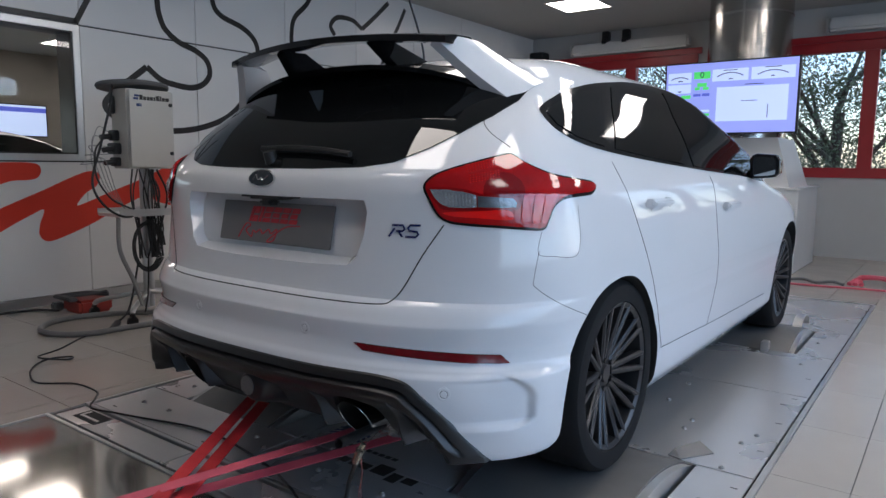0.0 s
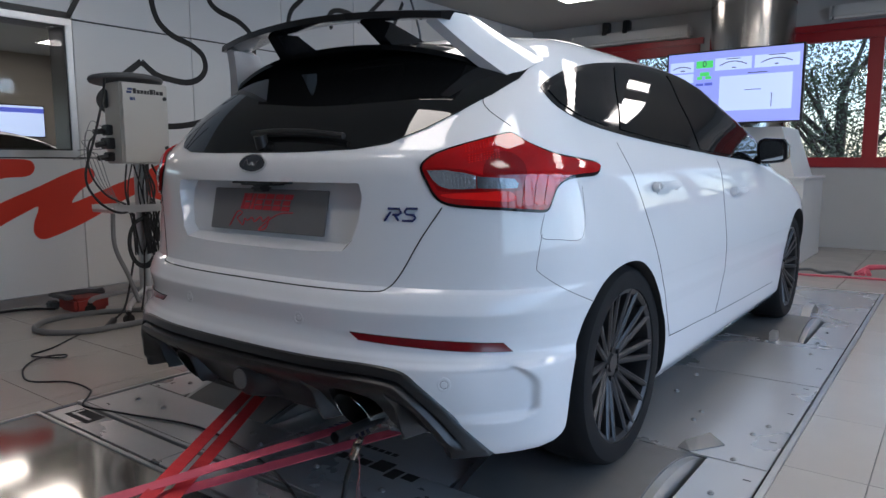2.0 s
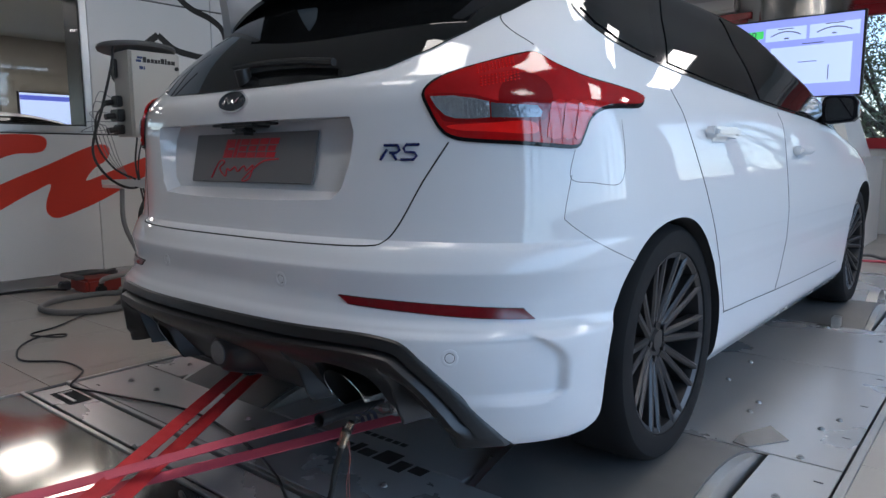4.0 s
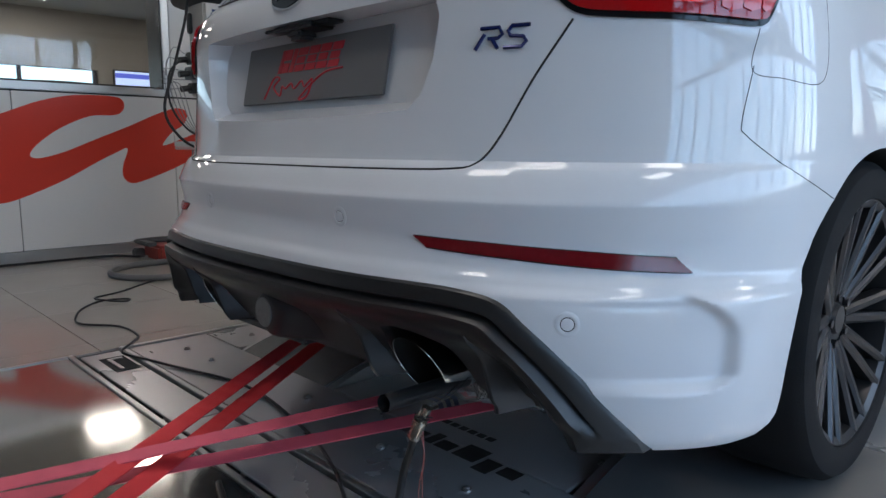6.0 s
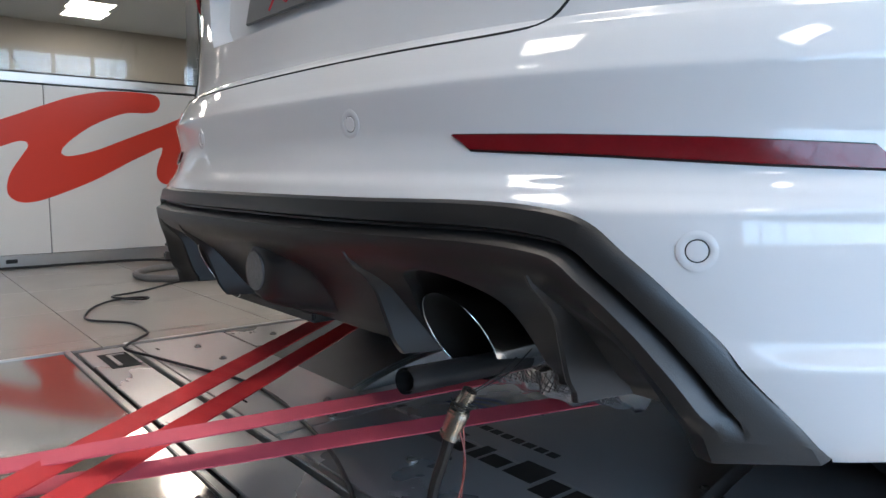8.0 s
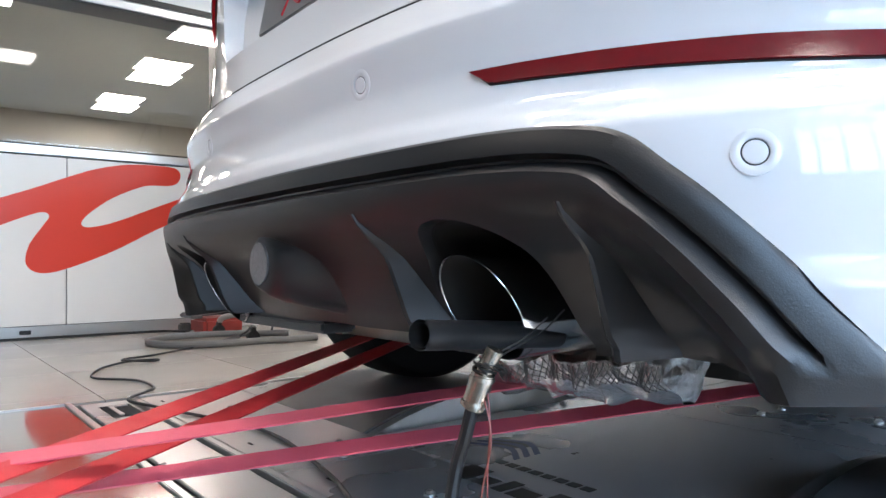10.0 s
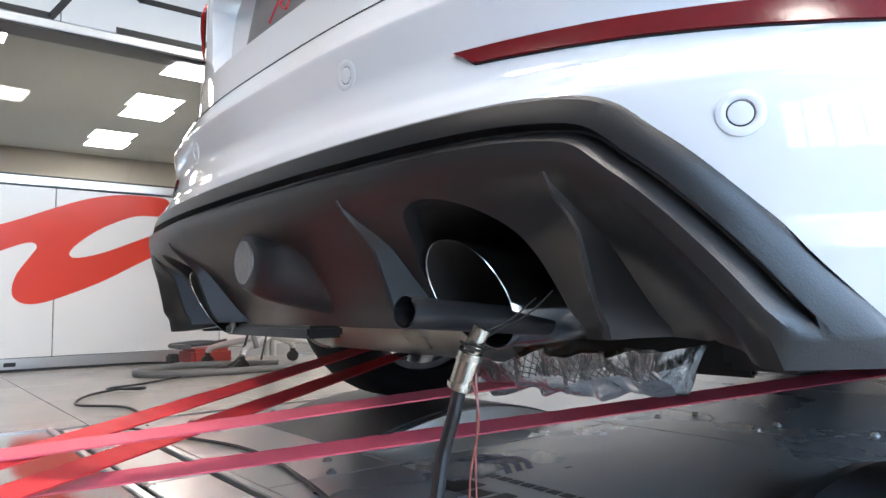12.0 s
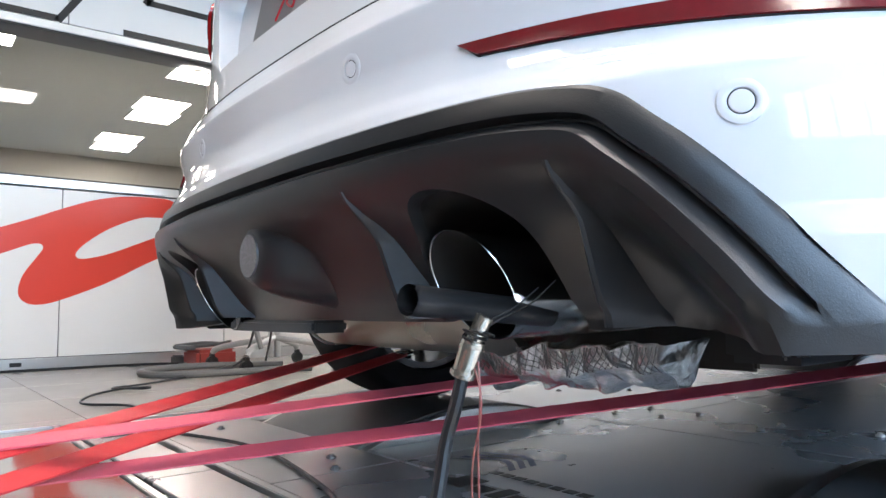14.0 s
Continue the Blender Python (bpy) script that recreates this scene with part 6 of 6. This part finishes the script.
SCR_BLUE, SCR_PALE, SCR_GREEN, SCR_INK, SCR_MID = glow("screen_lilac", (0.38, 0.43, 0.95), 0.75), glow("screen_white", (0.66, 0.77, 1.0), 0.78), glow("screen_green", (0.12, 0.75, 0.15), 0.8), glow("screen_ink", (0.05, 0.06, 0.12), 0.3), glow("screen_blue", (0.12, 0.15, 0.62), 0.7)
YT = 6.2
tx = lambda u: -0.885 + 1.285 * u
tz = lambda v: 2.155 - 0.715 * v
tv = thing("wall_screen", "large flat screen showing pale blue dynamometer dials", "screen")
part("casing", new_box((-0.905, YT + 0.004, 1.425), (0.42, YT + 0.05, 2.17), 0.006), BLACK_PLASTIC, tv, "thin black casing")
disp = part("display", new_box((tx(0), YT, tz(1)), (tx(1), YT + 0.0035, tz(0))), SCR_BLUE, tv, "lit lilac display", 0)


def on_screen(name, u0, v0, u1, v1, material, d=1):
    part(name, new_box((tx(u0), YT - 0.0012 * d, tz(v1)), (tx(u1), YT - 0.0002, tz(v0))), material, disp, smooth=0)


for r in ((0.015, 0.12, 0.205, 0.27), (0.015, 0.29, 0.205, 0.42), (0.37, 0.10, 0.645, 0.27), (0.665, 0.10, 0.98, 0.27), (0.41, 0.355, 0.94, 0.84), (0.29, 0.665, 0.36, 0.70)):
    on_screen("dial_panel", *r, SCR_PALE)
for r in ((0.225, 0.12, 0.355, 0.22), (0.255, 0.28, 0.33, 0.335), (0.235, 0.34, 0.275, 0.38), (0.30, 0.34, 0.345, 0.38), (0.13, 0.45, 0.205, 0.50), (0.29, 0.72, 0.36, 0.755)):
    on_screen("value_field", *r, SCR_GREEN, 2)
for r in ((0.225, 0.435, 0.285, 0.47), (0.295, 0.43, 0.355, 0.47), (0.225, 0.79, 0.355, 0.82)):
    on_screen("blue_field", *r, SCR_MID, 2)
for u, v, w, h in ((0.508, 0.155, 0.10, 0.05), (0.822, 0.155, 0.11, 0.05), (0.11, 0.185, 0.07, 0.03)):
    bm = bmesh.new()
    tube(bm, [(tx(u + w * k), YT - 0.002, tz(v + h * k * k)) for k in (-1, -0.6, -0.2, 0.2, 0.6, 1)], 0.005, 5, 3)
    part("dial_arc", bm, SCR_INK, disp)
for r in ((0.455, 0.115, 0.56, 0.125), (0.765, 0.105, 0.88, 0.115), (0.50, 0.235, 0.53, 0.25), (0.81, 0.225, 0.835, 0.24), (0.10, 0.235, 0.135, 0.25), (0.10, 0.385, 0.125, 0.40), (0.60, 0.555, 0.72, 0.563), (0.62, 0.325, 0.76, 0.336), (0.795, 0.62, 0.80, 0.80)):
    on_screen("caption_bar", *r, SCR_INK, 3)
fc = bpy.data.curves.new("digit", "FONT")
fc.body, fc.size, fc.align_x = "0", 0.085, "CENTER"
fo = new("digit", fc)
me = bpy.data.meshes.new_from_object(fo.evaluated_get(bpy.context.evaluated_depsgraph_get()))
bpy.data.objects.remove(fo)
me.materials.append(SCR_INK)
d0 = new("digit", me)
d0.parent = disp
d0.matrix_basis = pose(tx(0.29), YT - 0.004, tz(0.205), 90, 0, 0)
bm = bmesh.new()
box(bm, (-0.35, YT + 0.05, 1.65), (-0.10, YT + 0.09, 1.95), 0.004)
box(bm, (-0.27, YT + 0.09, 1.74), (-0.18, 6.70, 1.84), 0.004)
part("bracket", bm, DARKGREY, tv, "dark bracket fixed to the duct")
scr2 = thing("office_screen", "lit blue computer screen on the next room's wall", "screen")
part("casing", new_box((X2, 3.75, 1.50), (X2 + 0.06, 4.75, 2.08), 0.006), BLACK_PLASTIC, scr2)
part("display", new_box((X2 + 0.061, 3.77, 1.52), (X2 + 0.064, 4.73, 2.06)), SCR_PALE, scr2, "pale blue lit display", 0)
part("title_bar", new_box((X2 + 0.0645, 3.77, 1.94), (X2 + 0.066, 4.73, 2.02)), SCR_MID, scr2, "dark blue bar", 0)
other = copy_thing(car, Matrix.Translation((-7.6, 0.1, -0.067)))
tagged(other, "white hatchback parked in the next test room")
DUCT = mat("stainless_duct", (0.48, 0.46, 0.43), 0.2, metal=1.0, vary=0.15, scale=2.5, rvary=0.05)
duct = thing("extraction_duct", "wide stainless steel extraction duct rising to the ceiling", "duct")
cx, cy, cr = -0.27, 7.05, 0.43
bm = bmesh.new()
rod(bm, (cx, cy, 1.40), (cx, cy, H), cr, 72)
part("duct_shell", bm, DUCT, duct, smooth=20)
bm = bmesh.new()
for z in (1.45, 2.20, 2.72):
    rod(bm, (cx, cy, z), (cx, cy, z + 0.02), cr + 0.006, 72)
box(bm, (cx + 0.02, cy - cr - 0.006, 1.42), (cx + 0.045, cy - cr + 0.01, 2.99))
part("duct_seam", bm, STEEL, duct, "bright folded seams", 20)
FANWHITE = mat("white_enamel", (0.68, 0.67, 0.65), 0.4, vary=0.06, scale=3)
fan = thing("fan_housing", "white steel cooling fan housing under the duct", "fan housing")
part("base_box", new_box((-1.05, 6.45, 0.0), (0.43, 7.65, 0.86), 0.01), FANWHITE, fan)
part("top_plate", new_box((-1.07, 6.43, 0.86), (0.45, 7.67, 0.885), 0.004), FANWHITE, fan)
bm = bmesh.new()
lo = [bm.verts.new((cx + 0.60 * a, cy + 0.52 * b, 0.885)) for a, b in ((-1, -1), (1, -1), (1, 1), (-1, 1))]
hi = [bm.verts.new((cx + 0.44 * a, cy + 0.44 * b, 1.40)) for a, b in ((-1, -1), (1, -1), (1, 1), (-1, 1))]
bm.faces.new(lo)
bm.faces.new(hi)
for i in range(4):
    bm.faces.new((lo[i], lo[(i + 1) % 4], hi[(i + 1) % 4], hi[i]))
part("hood", bm, FANWHITE, fan, smooth=0)
# boxes and brackets under the ceiling on the far wall
for x0, x1, z in ((-3.0, -1.3, 2.67), (0.33, 2.0, 2.69)):
    t = thing("blind_box", "white roller blind box above the window", "blind box", "blind boxes")
    part("box", new_box((x0, YF - 0.16, z), (x1, YF - 0.001, z + 0.16), 0.03), FANWHITE, t)
    part("end_cap", new_box((x0 - 0.012, YF - 0.155, z + 0.005), (x0 - 0.001, YF - 0.001, z + 0.155), 0.02), ALU, t)
for x in (-2.5, -2.2):
    t = thing("wall_hook", "black bracket fixed high on the far wall", "bracket", "wall brackets")
    bm = bmesh.new()
    box(bm, (x - 0.05, YF - 0.10, 2.86), (x + 0.05, YF - 0.001, 2.99), 0.01)
    box(bm, (x - 0.04, YF - 0.14, 2.80), (x + 0.04, YF - 0.06, 2.87), 0.01)
    part("bracket", bm, BLACK_PLASTIC, t)
t = thing("loudspeaker", "small black loudspeaker fixed below the ceiling", "loudspeaker")
part("casing", new_box((-3.60, 7.98, 2.60), (-3.38, 8.2, 2.75), 0.01), BLACK_PLASTIC, t)
part("arm", new_box((-3.51, 8.2, 2.66), (-3.47, YF - 0.001, 2.70), 0.004), BLACK_PLASTIC, t)

# ---- outside ----
GRASS = mat("garden_ground", (0.10, 0.11, 0.07), 0.9, vary=0.3, scale=0.6)
bm = bmesh.new()
box(bm, (-400, -400, -1.6), (400, 400, -1.5))
tagged(mesh_ob("ground", bm, GRASS), "open yard and verge outside the workshop", "", "", "structure")
LEAF = mat("leaf", (0.11, 0.14, 0.065), 0.55, vary=0.4, scale=2)
BARK = mat("bark", (0.09, 0.07, 0.05), 0.9, vary=0.3, scale=8, bump=0.5, bump_scale=40)


def tree(x, y, h, r, seed):
    rng = random.Random(seed)
    t = thing("tree", "leafy tree with gaps of sky seen through the window", "tree", "trees outside", (x, y, -1.5))
    bm = bmesh.new()
    rod(bm, (0, 0, 0), (0.1, 0, h * 0.55), 0.16, 10, 0.09)
    for k in range(9):
        a, z = rng.uniform(0, 6.28), h * rng.uniform(0.3, 0.6)
        rod(bm, (0.05, 0, z), (r * 0.8 * math.cos(a), r * 0.8 * math.sin(a), z + h * rng.uniform(0.1, 0.3)), 0.06, 6, 0.02)
    part("trunk", bm, BARK, t)
    verts, faces = [], []
    for k in range(150):
        a, z, q = rng.uniform(0, 6.28), h * rng.uniform(0.25, 0.98), r * math.sqrt(rng.random())
        c = Vector((q * math.cos(a), q * math.sin(a), z))
        for i in range(80):
            p = c + Vector((rng.gauss(0, 0.22), rng.gauss(0, 0.22), rng.gauss(0, 0.18)))
            u = Vector((rng.uniform(-1, 1), rng.uniform(-1, 1), rng.uniform(-1, 1))).normalized() * 0.036
            w = u.orthogonal().normalized() * 0.02
            n = len(verts)
            verts += [p - u, p + w, p + u, p - w]
            faces.append((n, n + 1, n + 2, n + 3))
    me = bpy.data.meshes.new("crown")
    me.from_pydata(verts, [], faces)
    me.materials.append(LEAF)
    c = new("crown", me)
    c.parent = t


for i, (x, y, h, r) in enumerate(((-0.2, 13.0, 6.5, 1.7), (1.6, 14.5, 7.0, 1.9), (-2.4, 14.0, 6.5, 1.8), (3.5, 13.5, 6.5, 1.8), (-4.6, 15.0, 7.0, 2.0), (13.0, 2.0, 6.5, 2.0), (14.0, -2.0, 7.0, 2.0), (13.5, 5.5, 6.0, 2.0))):
    tree(x, y, h, r, 10 + i)

# ---- floor tiles ----
TX, TY = 0.60, 0.60
tile_me = {}


def tile_mesh(sx, sy):
    key = (round(sx, 3), round(sy, 3))
    if key not in tile_me:
        bm = new_box((0.0015, 0.0015, -0.008), (sx - 0.0015, sy - 0.0015, 0.0))
        bmesh.ops.bevel(bm, geom=[e for e in bm.edges if all(v.co.z > -0.001 for v in e.verts)], offset=0.0012, segments=1, affect="EDGES")
        me = bpy.data.meshes.new("tile")
        bm.to_mesh(me)
        bm.free()
        me.materials.append(TILE)
        tile_me[key] = me
    return tile_me[key]


xs = sorted({XL, PIT[0], PIT[2], XR} | {x for x in (1.53 + TX * k for k in range(-12, 8)) if XL + 0.05 < x < XR - 0.05 and min(abs(x - PIT[0]), abs(x - PIT[2])) > 0.03})
ys = sorted({YN, PIT[1], PIT[3], YF} | {y for y in (1.85 + TY * k for k in range(-12, 14)) if YN + 0.05 < y < YF - 0.05 and min(abs(y - PIT[1]), abs(y - PIT[3])) > 0.03})
for x0, x1 in zip(xs, xs[1:]):
    for y0, y1 in zip(ys, ys[1:]):
        if x0 >= PIT[0] - 0.001 and x1 <= PIT[2] + 0.001 and y0 >= PIT[1] - 0.001 and y1 <= PIT[3] + 0.001:
            continue
        o = new("tile", tile_mesh(x1 - x0, y1 - y0))
        o.parent, o.location = floor, (x0, y0, 0)
